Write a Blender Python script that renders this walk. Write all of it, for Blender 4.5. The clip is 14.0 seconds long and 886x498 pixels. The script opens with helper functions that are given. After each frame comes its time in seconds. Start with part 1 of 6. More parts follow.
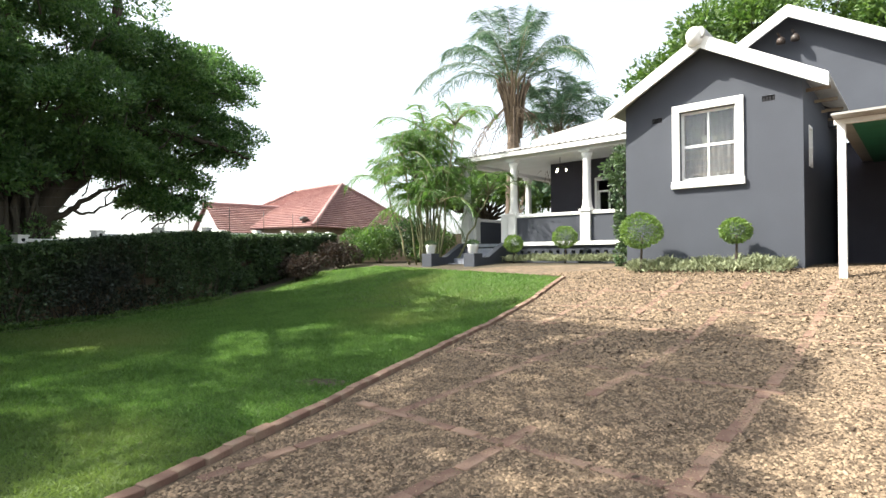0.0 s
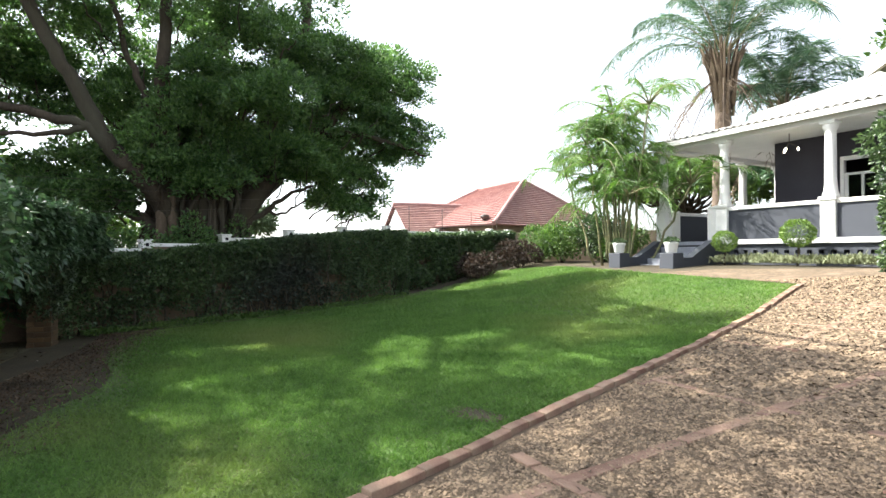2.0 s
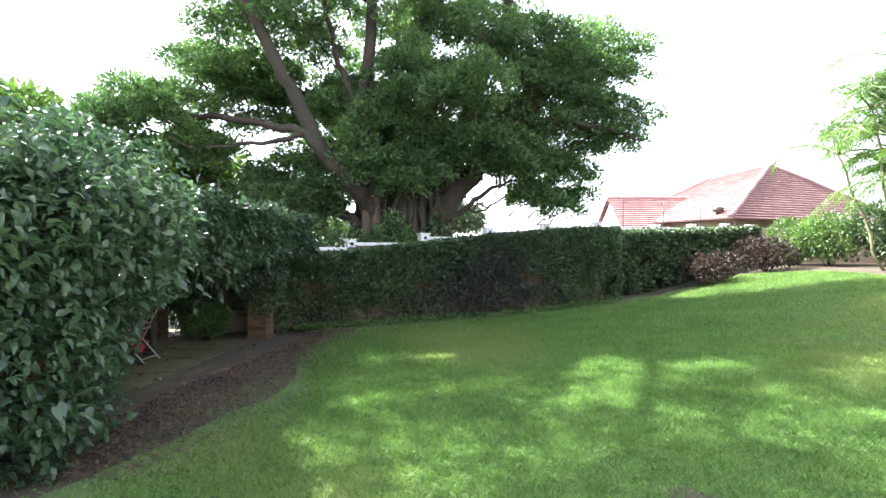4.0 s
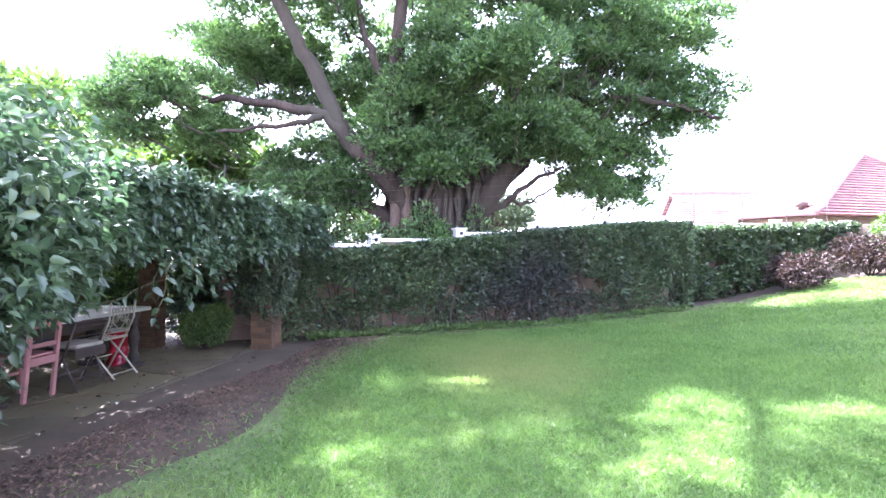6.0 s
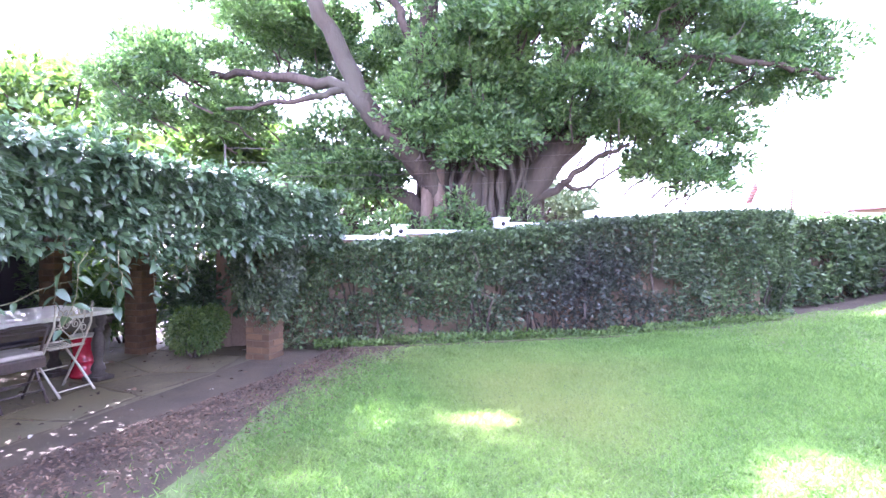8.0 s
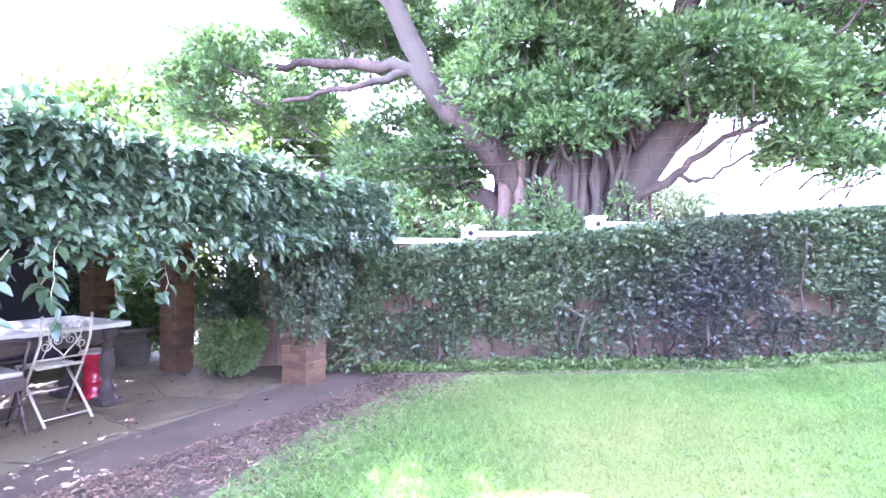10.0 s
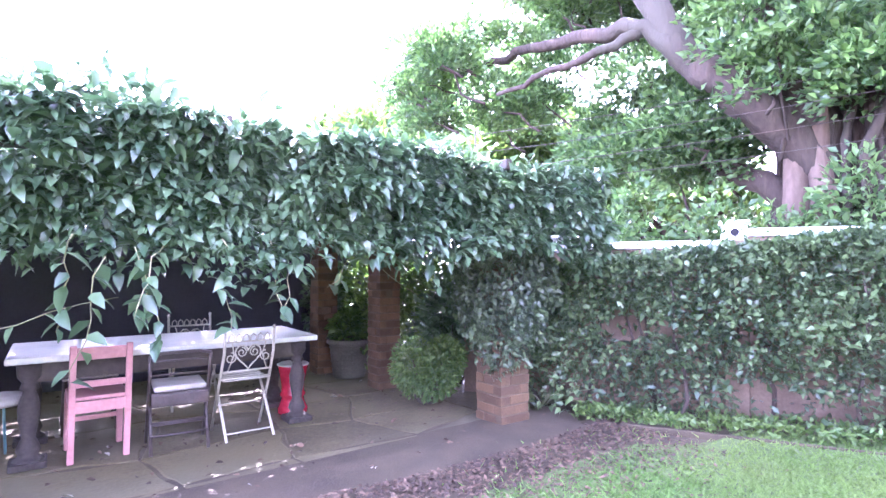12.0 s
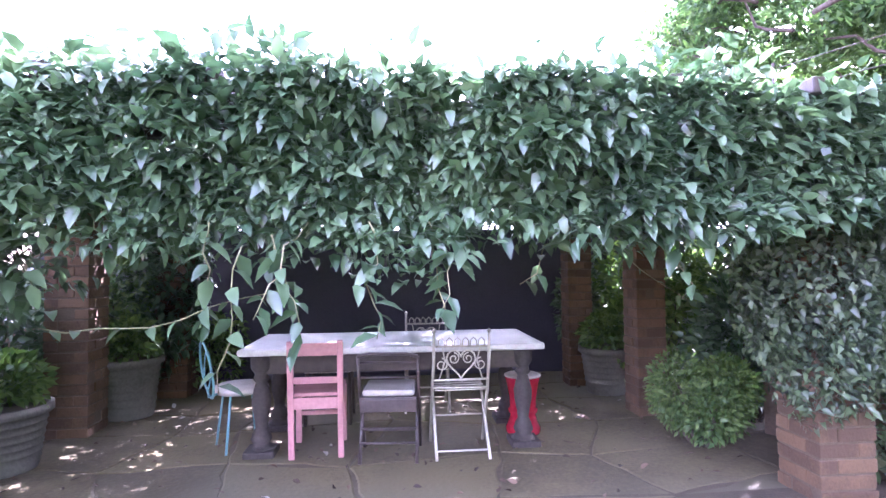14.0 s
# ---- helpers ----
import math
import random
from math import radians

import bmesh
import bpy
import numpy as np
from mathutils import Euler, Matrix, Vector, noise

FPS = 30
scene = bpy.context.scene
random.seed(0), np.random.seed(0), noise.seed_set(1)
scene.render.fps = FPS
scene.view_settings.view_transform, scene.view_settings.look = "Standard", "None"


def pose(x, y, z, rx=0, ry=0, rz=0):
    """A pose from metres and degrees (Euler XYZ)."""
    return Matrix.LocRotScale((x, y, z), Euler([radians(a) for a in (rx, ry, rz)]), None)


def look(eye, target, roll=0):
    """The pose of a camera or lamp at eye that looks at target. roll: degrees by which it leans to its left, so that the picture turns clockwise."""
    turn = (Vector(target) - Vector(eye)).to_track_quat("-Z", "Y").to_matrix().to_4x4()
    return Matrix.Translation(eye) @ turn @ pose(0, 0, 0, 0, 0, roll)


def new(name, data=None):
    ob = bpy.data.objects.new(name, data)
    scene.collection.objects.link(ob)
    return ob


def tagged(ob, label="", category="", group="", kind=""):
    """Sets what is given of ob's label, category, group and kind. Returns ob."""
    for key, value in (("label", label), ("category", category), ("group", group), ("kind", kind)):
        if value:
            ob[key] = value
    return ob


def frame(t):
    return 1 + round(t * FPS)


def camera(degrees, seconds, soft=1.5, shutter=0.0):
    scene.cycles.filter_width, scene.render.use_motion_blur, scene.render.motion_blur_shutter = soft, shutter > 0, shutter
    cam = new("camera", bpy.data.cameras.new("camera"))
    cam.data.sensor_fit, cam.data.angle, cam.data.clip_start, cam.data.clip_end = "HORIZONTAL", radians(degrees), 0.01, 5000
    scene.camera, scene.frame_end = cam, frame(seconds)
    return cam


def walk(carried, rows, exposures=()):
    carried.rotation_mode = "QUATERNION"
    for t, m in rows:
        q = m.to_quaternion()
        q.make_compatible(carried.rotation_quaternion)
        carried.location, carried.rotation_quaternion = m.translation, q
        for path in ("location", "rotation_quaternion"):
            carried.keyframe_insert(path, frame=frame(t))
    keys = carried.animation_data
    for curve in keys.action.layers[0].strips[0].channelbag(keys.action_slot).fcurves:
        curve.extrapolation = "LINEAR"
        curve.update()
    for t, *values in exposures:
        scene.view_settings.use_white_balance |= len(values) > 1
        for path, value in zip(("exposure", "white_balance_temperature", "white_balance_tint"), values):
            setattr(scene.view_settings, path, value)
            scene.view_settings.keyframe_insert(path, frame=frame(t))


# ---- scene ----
cam = camera(79.0, 14.0)
METRES, EYE, TILT, LEAN, TURN = 9.6, 1.4, 0.0, 0.0, 20.8
ROWS = [
    (0.0, 0.0, 0.0, 0.0, 0.0, 0.42, 0.44),
    (0.5, -0.002, 0.0324, 0.0009, 3.73, 0.38, 0.4),
    (1.0, -0.0001, 0.0638, 0.0003, 7.4, 0.36, 0.35),
    (1.5, 0.0034, 0.0994, 0.0046, 13.03, 0.34, 0.28),
    (2.0, -0.0002, 0.1321, 0.0031, 19.55, 0.3, 0.19),
    (2.5, -0.0084, 0.1613, 0.0039, 26.71, 0.27, 0.16),
    (3.0, -0.0159, 0.1912, 0.005, 33.56, 0.22, 0.08),
    (3.5, -0.0251, 0.2236, 0.0082, 38.83, 0.13, 0.03),
    (6.0, -0.1277, 0.3935, 0.0052, 47.63, -0.1, -0.35),
    (6.5, -0.149, 0.4283, 0.0049, 50.03, -0.11, -0.34),
    (7.0, -0.1717, 0.4639, 0.0046, 51.22, -0.16, -0.42),
    (9.5, -0.293, 0.6165, -0.0053, 61.72, -0.34, -0.49),
    (10.0, -0.321, 0.6401, -0.0074, 64.93, 0.51, -0.51),
    (10.5, -0.348, 0.6684, -0.0112, 71.09, 1.44, -0.37),
    (11.0, -0.375, 0.6913, -0.0136, 80.41, 1.72, -0.24),
    (11.5, -0.4039, 0.7107, -0.0119, 86.35, 1.81, -0.14),
    (12.0, -0.4324, 0.7294, -0.0116, 93.22, 1.78, -0.03),
    (12.5, -0.4573, 0.7398, -0.0124, 100.75, 1.82, 0.15),
    (13.0, -0.4874, 0.746, -0.0128, 107.67, 1.71, 0.25),
    (13.5, -0.517, 0.7502, -0.0163, 114.49, 1.76, 0.45),
    (14.0, -0.5428, 0.7499, -0.0165, 124.02, 1.79, 0.66),
]
EXPOSURES = [(0.0, 1.65, 6400, 7), (2.5, 2.25, 6250, 8), (3.7, 2.85, 6050, 13), (6.0, 4.2, 5400, 38), (7.0, 4.6, 5350, 45), (9.5, 5.6, 5150, 53), (11.0, 5.9, 5100, 56), (12.0, 5.75, 5150, 57), (13.0, 5.55, 5200, 56), (14.0, 5.5, 5250, 56)]
walk(cam, [(t, pose(0, 0, EYE, TILT, LEAN, TURN) @ pose(METRES * x, METRES * y, METRES * z, 90 + pitch, roll, yaw)) for t, x, y, z, yaw, pitch, roll in ROWS], EXPOSURES)

# ---- world and sun ----
SUN = Vector((-0.62, -0.26, 0.74)).normalized()
world = bpy.data.worlds.new("world")
scene.world = world
world.use_nodes = True
wn = world.node_tree.nodes
sky = wn.new("ShaderNodeTexSky")
sky.sky_type = "NISHITA"
sky.sun_disc = False
sky.sun_elevation = math.asin(SUN.z)
sky.sun_rotation = math.atan2(SUN.x, SUN.y)
sky.dust_density = 2.5
sky.air_density = 1.0
sky.ozone_density = 1.0
wn["Background"].inputs["Strength"].default_value = 0.105
haze = wn.new("ShaderNodeHueSaturation")  # thin white haze over the blue
haze.inputs["Saturation"].default_value, haze.inputs["Value"].default_value = 0.35, 1.2
world.node_tree.links.new(sky.outputs["Color"], haze.inputs["Color"])
world.node_tree.links.new(haze.outputs["Color"], wn["Background"].inputs["Color"])
sun_data = bpy.data.lights.new("sun", "SUN")
sun_data.energy, sun_data.angle, sun_data.color = 4.3, radians(0.55), (1.0, 0.95, 0.86)
sun = new("sun", sun_data)
sun.matrix_world = look((0, 0, 30), Vector((0, 0, 30)) - SUN)


# ---- materials ----
def rgb(c):
    return (c[0], c[1], c[2], 1.0)


def surface(name, a, b, rough=0.7, scale=6.0, fine=60.0, bump=0.3, metal=0.0, c=None, per="", spec=0.5, trans=0.0, stretch=(1, 1, 1), lo=0.35, hi=0.65, dist=0.02):
    """Two colours mixed by a coarse and a fine noise, with a third for stains, relief from the fine noise; per: 'island' or 'object' variation."""
    m = bpy.data.materials.new(name)
    m.use_nodes = True
    nt = m.node_tree
    n, l = nt.nodes, nt.links
    bs = n["Principled BSDF"]
    co = n.new("ShaderNodeTexCoord")
    mp = n.new("ShaderNodeMapping")
    mp.inputs["Scale"].default_value = stretch
    l.new(co.outputs["Object"], mp.inputs["Vector"])
    n1 = n.new("ShaderNodeTexNoise")
    n1.inputs["Scale"].default_value, n1.inputs["Detail"].default_value = scale, 5
    n2 = n.new("ShaderNodeTexNoise")
    n2.inputs["Scale"].default_value, n2.inputs["Detail"].default_value = fine, 3
    l.new(mp.outputs[0], n1.inputs["Vector"])
    l.new(mp.outputs[0], n2.inputs["Vector"])
    ad = n.new("ShaderNodeMath")
    ad.operation = "MULTIPLY_ADD"
    ad.inputs[1].default_value = 0.4
    l.new(n2.outputs["Fac"], ad.inputs[0])
    sc = n.new("ShaderNodeMath")
    sc.operation = "MULTIPLY"
    sc.inputs[1].default_value = 0.6
    l.new(n1.outputs["Fac"], sc.inputs[0])
    l.new(sc.outputs[0], ad.inputs[2])
    src = ad.outputs[0]
    if per:
        if per == "island":
            g = n.new("ShaderNodeNewGeometry")
            rnd = g.outputs["Random Per Island"]
        else:
            g = n.new("ShaderNodeObjectInfo")
            rnd = g.outputs["Random"]
        pm = n.new("ShaderNodeMath")
        pm.operation = "MULTIPLY_ADD"
        pm.inputs[1].default_value, pm.inputs[2].default_value = 0.36, -0.18
        l.new(rnd, pm.inputs[0])
        pa = n.new("ShaderNodeMath")
        l.new(pm.outputs[0], pa.inputs[0])
        l.new(src, pa.inputs[1])
        src = pa.outputs[0]
    ramp = n.new("ShaderNodeValToRGB")
    ramp.color_ramp.elements[0].position, ramp.color_ramp.elements[1].position = lo, hi
    ramp.color_ramp.elements[0].color, ramp.color_ramp.elements[1].color = rgb(a), rgb(b)
    l.new(src, ramp.inputs[0])
    out = ramp.outputs[0]
    if c:
        n3 = n.new("ShaderNodeTexNoise")
        n3.inputs["Scale"].default_value, n3.inputs["Detail"].default_value = scale * 0.23, 6
        l.new(mp.outputs[0], n3.inputs["Vector"])
        r3 = n.new("ShaderNodeValToRGB")
        r3.color_ramp.elements[0].position, r3.color_ramp.elements[1].position = 0.52, 0.7
        l.new(n3.outputs["Fac"], r3.inputs[0])
        mx = n.new("ShaderNodeMixRGB")
        l.new(r3.outputs[0], mx.inputs[0])
        l.new(out, mx.inputs[1])
        mx.inputs[2].default_value = rgb(c)
        out = mx.outputs[0]
    l.new(out, bs.inputs["Base Color"])
    bs.inputs["Roughness"].default_value = rough
    bs.inputs["Metallic"].default_value = metal
    bs.inputs["Specular IOR Level"].default_value = spec
    if bump:
        bp = n.new("ShaderNodeBump")
        bp.inputs["Strength"].default_value, bp.inputs["Distance"].default_value = bump, dist
        l.new(ad.outputs[0], bp.inputs["Height"])
        l.new(bp.outputs[0], bs.inputs["Normal"])
    if trans:
        tr = n.new("ShaderNodeBsdfTranslucent")
        hs = n.new("ShaderNodeHueSaturation")
        hs.inputs["Saturation"].default_value, hs.inputs["Value"].default_value = 1.15, 1.6
        l.new(out, hs.inputs["Color"])
        l.new(hs.outputs[0], tr.inputs["Color"])
        ms = n.new("ShaderNodeMixShader")
        ms.inputs[0].default_value = trans
        l.new(bs.outputs[0], ms.inputs[1])
        l.new(tr.outputs[0], ms.inputs[2])
        l.new(ms.outputs[0], n["Material Output"].inputs["Surface"])
    return m


M = {}
M["soil"] = surface("soil", (0.034, 0.026, 0.013), (0.072, 0.056, 0.029), 0.95, 3, 70, 0.6, c=(0.05, 0.036, 0.026))
M["gravel_bed"] = surface("gravel_bed", (0.075, 0.052, 0.032), (0.165, 0.118, 0.075), 0.95, 9, 55, 0.9, c=(0.2, 0.14, 0.095), dist=0.03)
M["pebble"] = surface("pebble", (0.075, 0.05, 0.029), (0.33, 0.235, 0.15), 0.85, 14, 120, 0.3, per="island", lo=0.33, hi=0.72)
M["turf"] = surface("turf", (0.045, 0.075, 0.018), (0.09, 0.135, 0.033), 0.95, 2.5, 60, 0.8, c=(0.1, 0.11, 0.03), dist=0.04)
M["grass"] = surface("grass", (0.066, 0.13, 0.03), (0.138, 0.23, 0.06), 0.6, 1.2, 9, 0, c=(0.165, 0.205, 0.065), per="island", trans=0.35, spec=0.25)
M["concrete"] = surface("concrete", (0.046, 0.037, 0.018), (0.092, 0.075, 0.037), 0.9, 2.2, 40, 0.5, c=(0.085, 0.082, 0.05))
M["slab"] = surface("slab", (0.055, 0.045, 0.019), (0.115, 0.095, 0.04), 0.88, 2.2, 40, 0.5, c=(0.095, 0.092, 0.052), per="object")
M["wall_grey"] = surface("wall_grey", (0.043, 0.047, 0.06), (0.051, 0.056, 0.07), 0.75, 1.6, 50, 0.35, c=(0.046, 0.05, 0.062))
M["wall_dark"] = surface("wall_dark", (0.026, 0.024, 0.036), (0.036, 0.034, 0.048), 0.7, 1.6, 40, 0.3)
M["white"] = surface("white_paint", (0.74, 0.73, 0.7), (0.83, 0.82, 0.8), 0.5, 2, 30, 0.12, c=(0.7, 0.68, 0.63))
M["roof_white"] = surface("roof_white", (0.3, 0.29, 0.27), (0.4, 0.39, 0.37), 0.45, 3, 25, 0.15, c=(0.33, 0.3, 0.265))
M["ceiling_white"] = surface("ceiling_white", (0.72, 0.73, 0.68), (0.8, 0.8, 0.76), 0.6, 2, 30, 0.1)
M["plaster"] = surface("plaster", (0.2, 0.155, 0.11), (0.31, 0.25, 0.18), 0.9, 2.5, 40, 0.35, c=(0.14, 0.1, 0.07))
# a darker brown than plaster, for the garden wall and its piers
M["wall_brown"] = surface("wall_brown", (0.12, 0.085, 0.055), (0.2, 0.145, 0.095), 0.9, 2.5, 40, 0.4, c=(0.08, 0.07, 0.045))
M["brick"] = surface("brick", (0.062, 0.036, 0.016), (0.11, 0.066, 0.029), 0.9, 7, 70, 0.5, c=(0.17, 0.115, 0.075), per="object")
M["paver"] = surface("paver", (0.15, 0.085, 0.06), (0.26, 0.165, 0.115), 0.92, 6, 60, 0.5, c=(0.24, 0.18, 0.125), per="object")
M["mortar"] = surface("mortar", (0.06, 0.043, 0.024), (0.095, 0.07, 0.04), 0.95, 8, 70, 0.5)
M["tile_red"] = surface("tile_red", (0.27, 0.14, 0.125), (0.38, 0.23, 0.21), 0.8, 3, 30, 0.3, c=(0.4, 0.24, 0.21), per="island")
M["bark"] = surface("bark", (0.026, 0.019, 0.013), (0.07, 0.052, 0.037), 0.95, 4, 24, 0.9, stretch=(1, 1, 0.3), c=(0.05, 0.045, 0.03), dist=0.05)
M["pale_bark"] = surface("pale_bark", (0.075, 0.052, 0.035), (0.15, 0.11, 0.078), 0.95, 4, 24, 0.8, stretch=(1, 1, 0.3), dist=0.04)
M["palm_bark"] = surface("palm_bark", (0.06, 0.043, 0.031), (0.15, 0.11, 0.08), 0.95, 3, 22, 0.8, stretch=(1, 1, 2.5), dist=0.04)
M["cane"] = surface("cane", (0.09, 0.1, 0.045), (0.2, 0.195, 0.09), 0.6, 3, 12, 0.3, stretch=(1, 1, 4), c=(0.28, 0.22, 0.12))
M["fig_leaf"] = surface("fig_leaf", (0.046, 0.096, 0.033), (0.124, 0.21, 0.066), 0.38, 0.5, 5, 0, per="island", trans=0.42, spec=0.5)
M["hedge_leaf"] = surface("hedge_leaf", (0.03, 0.058, 0.024), (0.105, 0.16, 0.062), 0.4, 0.9, 5, 0, per="island", trans=0.2, c=(0.038, 0.045, 0.036))
M["creeper_leaf"] = surface("creeper_leaf", (0.036, 0.072, 0.034), (0.085, 0.14, 0.065), 0.34, 0.9, 4, 0, per="island", trans=0.3, spec=0.6)
M["bright_leaf"] = surface("bright_leaf", (0.042, 0.09, 0.02), (0.11, 0.175, 0.042), 0.5, 1.2, 6, 0, per="island", trans=0.28)
M["box_leaf"] = surface("box_leaf", (0.075, 0.135, 0.026), (0.19, 0.28, 0.066), 0.5, 1.2, 6, 0, per="island", trans=0.3)
M["palm_leaf"] = surface("palm_leaf", (0.035, 0.08, 0.04), (0.085, 0.145, 0.07), 0.4, 0.7, 4, 0, per="island", trans=0.28)
M["areca_leaf"] = surface("areca_leaf", (0.05, 0.115, 0.022), (0.14, 0.235, 0.05), 0.45, 0.7, 4, 0, per="island", trans=0.38)
M["dead_frond"] = surface("dead_frond", (0.085, 0.06, 0.04), (0.19, 0.14, 0.095), 0.9, 2, 14, 0.2, per="island")
M["rust_leaf"] = surface("rust_leaf", (0.02, 0.014, 0.01), (0.05, 0.032, 0.022), 0.85, 1, 6, 0, per="island", trans=0.2)
M["lavender"] = surface("lavender", (0.13, 0.15, 0.075), (0.27, 0.29, 0.17), 0.8, 1.5, 8, 0, per="island", trans=0.2)
M["litter"] = surface("litter", (0.035, 0.023, 0.014), (0.115, 0.075, 0.043), 0.9, 1.5, 9, 0, per="island")
M["pink"] = surface("pink_paint", (0.34, 0.16, 0.15), (0.44, 0.22, 0.205), 0.55, 5, 40, 0.15, c=(0.42, 0.18, 0.18))
M["wood_dark"] = surface("wood_dark", (0.022, 0.016, 0.01), (0.05, 0.036, 0.024), 0.6, 3, 30, 0.3, stretch=(1, 6, 1))
M["metal_brown"] = surface("metal_brown", (0.03, 0.022, 0.018), (0.06, 0.045, 0.037), 0.5, 8, 60, 0.2, c=(0.07, 0.04, 0.026))
M["cream_metal"] = surface("cream_metal", (0.3, 0.285, 0.21), (0.44, 0.42, 0.32), 0.55, 8, 50, 0.15, c=(0.34, 0.28, 0.18))
M["seat_pad"] = surface("seat_pad", (0.3, 0.28, 0.23), (0.42, 0.39, 0.32), 0.85, 10, 120, 0.3)
M["stone_top"] = surface("stone_top", (0.4, 0.4, 0.35), (0.54, 0.54, 0.47), 0.35, 5, 40, 0.12, c=(0.42, 0.41, 0.34))
M["stone_leg"] = surface("stone_leg", (0.022, 0.018, 0.013), (0.05, 0.041, 0.031), 0.85, 5, 45, 0.5)
M["red_glaze"] = surface("red_glaze", (0.24, 0.012, 0.022), (0.36, 0.025, 0.04), 0.25, 4, 30, 0.05)
M["pot_stone"] = surface("pot_stone", (0.055, 0.055, 0.038), (0.115, 0.112, 0.078), 0.9, 4, 45, 0.4, c=(0.09, 0.1, 0.065))
M["hose"] = surface("hose_green", (0.1, 0.26, 0.28), (0.16, 0.36, 0.37), 0.4, 6, 40, 0)
M["step_paint"] = surface("step_paint", (0.24, 0.25, 0.29), (0.34, 0.35, 0.39), 0.6, 3, 40, 0.2)
M["green_sheet"] = surface("green_sheet", (0.02, 0.12, 0.07), (0.03, 0.17, 0.1), 0.5, 3, 30, 0.1)
M["curtain"] = surface("curtain", (0.05, 0.046, 0.042), (0.12, 0.11, 0.1), 0.9, 14, 30, 0.2, stretch=(6, 6, 1), c=(0.15, 0.13, 0.12))
# near-black colour that stands for the shade inside holes and vents
M["hole_shade"] = surface("hole_shade_black", (0.008, 0.008, 0.01), (0.014, 0.013, 0.016), 0.9, 3, 20, 0)
M["far_green"] = surface("far_green", (0.05, 0.085, 0.035), (0.11, 0.15, 0.06), 0.9, 0.3, 3, 0.4)


def glass_material():
    m = bpy.data.materials.new("window_glass")
    m.use_nodes = True
    b = m.node_tree.nodes["Principled BSDF"]
    b.inputs["Base Color"].default_value = (0.9, 0.92, 0.92, 1)
    b.inputs["Roughness"].default_value = 0.03
    b.inputs["Transmission Weight"].default_value = 1.0
    return m


def bulb_material():
    m = bpy.data.materials.new("bulb")
    m.use_nodes = True
    b = m.node_tree.nodes["Principled BSDF"]
    b.inputs["Base Color"].default_value = (1, 0.93, 0.8, 1)
    b.inputs["Emission Color"].default_value = (1, 0.85, 0.62, 1)
    b.inputs["Emission Strength"].default_value = 9.0
    return m


M["glass"] = glass_material()
M["bulb"] = bulb_material()


# ---- mesh helpers ----
rng = np.random.default_rng(7)
ID = Matrix.Identity(4)


def part(name, bm, material, parent=None, label=""):
    """Links a bmesh as one mesh object under a thing or a part."""
    me = bpy.data.meshes.new(name)
    bm.to_mesh(me)
    bm.free()
    me.materials.append(M[material])
    ob = new(name, me)
    if parent:
        ob.parent = parent
    if label:
        ob["label"] = label
    return ob


def raw(name, verts, faces, material, parent=None, label="", smooth=False):
    me = bpy.data.meshes.new(name)
    me.from_pydata([tuple(v) for v in verts], [], faces)
    me.materials.append(M[material])
    if smooth:
        me.shade_smooth()
    ob = new(name, me)
    if parent:
        ob.parent = parent
    if label:
        ob["label"] = label
    return ob


def empty(name, m, label, category, group="", kind=""):
    ob = new(name)
    ob.empty_display_size = 0.1
    ob.matrix_basis = m
    return tagged(ob, label, category, group, kind)


def box(bm, x0, y0, z0, x1, y1, z1, bev=0.0, m=ID):
    r = bmesh.ops.create_cube(bm, size=1.0)
    c = Matrix.Translation(((x0 + x1) / 2, (y0 + y1) / 2, (z0 + z1) / 2)) @ Matrix.Diagonal((abs(x1 - x0), abs(y1 - y0), abs(z1 - z0), 1))
    bmesh.ops.transform(bm, matrix=m @ c, verts=r["verts"])
    if bev:
        es = {e for v in r["verts"] for e in v.link_edges}
        bmesh.ops.bevel(bm, geom=list(es), offset=bev, segments=2, profile=0.5, affect="EDGES")
    return bm


def boxes(*specs, bev=0.0, m=ID):
    bm = bmesh.new()
    for s in specs:
        box(bm, *s, bev=bev, m=m)
    return bm


def lathe(bm, prof, seg=20, m=ID):
    """Turned shape from (radius, height) pairs."""
    rings = []
    for r, z in prof:
        rings.append([bm.verts.new(m @ Vector((r * math.cos(2 * math.pi * k / seg), r * math.sin(2 * math.pi * k / seg), z))) for k in range(seg)])
    for a, b in zip(rings, rings[1:]):
        for k in range(seg):
            f = bm.faces.new((a[k], a[(k + 1) % seg], b[(k + 1) % seg], b[k]))
            f.smooth = True
    bm.faces.new(rings[0][::-1])
    bm.faces.new(rings[-1])
    return bm


def tube(bm, pts, radii, seg=8, m=ID):
    """A tapering round bar along points."""
    pts = [m @ Vector(p) for p in pts]
    if not hasattr(radii, "__len__"):
        radii = [radii] * len(pts)
    rings = []
    up = Vector((0.13, 0.21, 0.97))
    for i, p in enumerate(pts):
        d = (pts[min(i + 1, len(pts) - 1)] - pts[max(i - 1, 0)]).normalized()
        a = d.cross(up)
        if a.length < 1e-3:
            a = d.cross(Vector((1, 0, 0)))
        a.normalize()
        b = d.cross(a)
        rings.append([bm.verts.new(p + float(radii[i]) * (math.cos(2 * math.pi * k / seg) * a + math.sin(2 * math.pi * k / seg) * b)) for k in range(seg)])
    for a, b in zip(rings, rings[1:]):
        for k in range(seg):
            f = bm.faces.new((a[k], a[(k + 1) % seg], b[(k + 1) % seg], b[k]))
            f.smooth = True
    bm.faces.new(rings[0][::-1])
    bm.faces.new(rings[-1])
    return bm


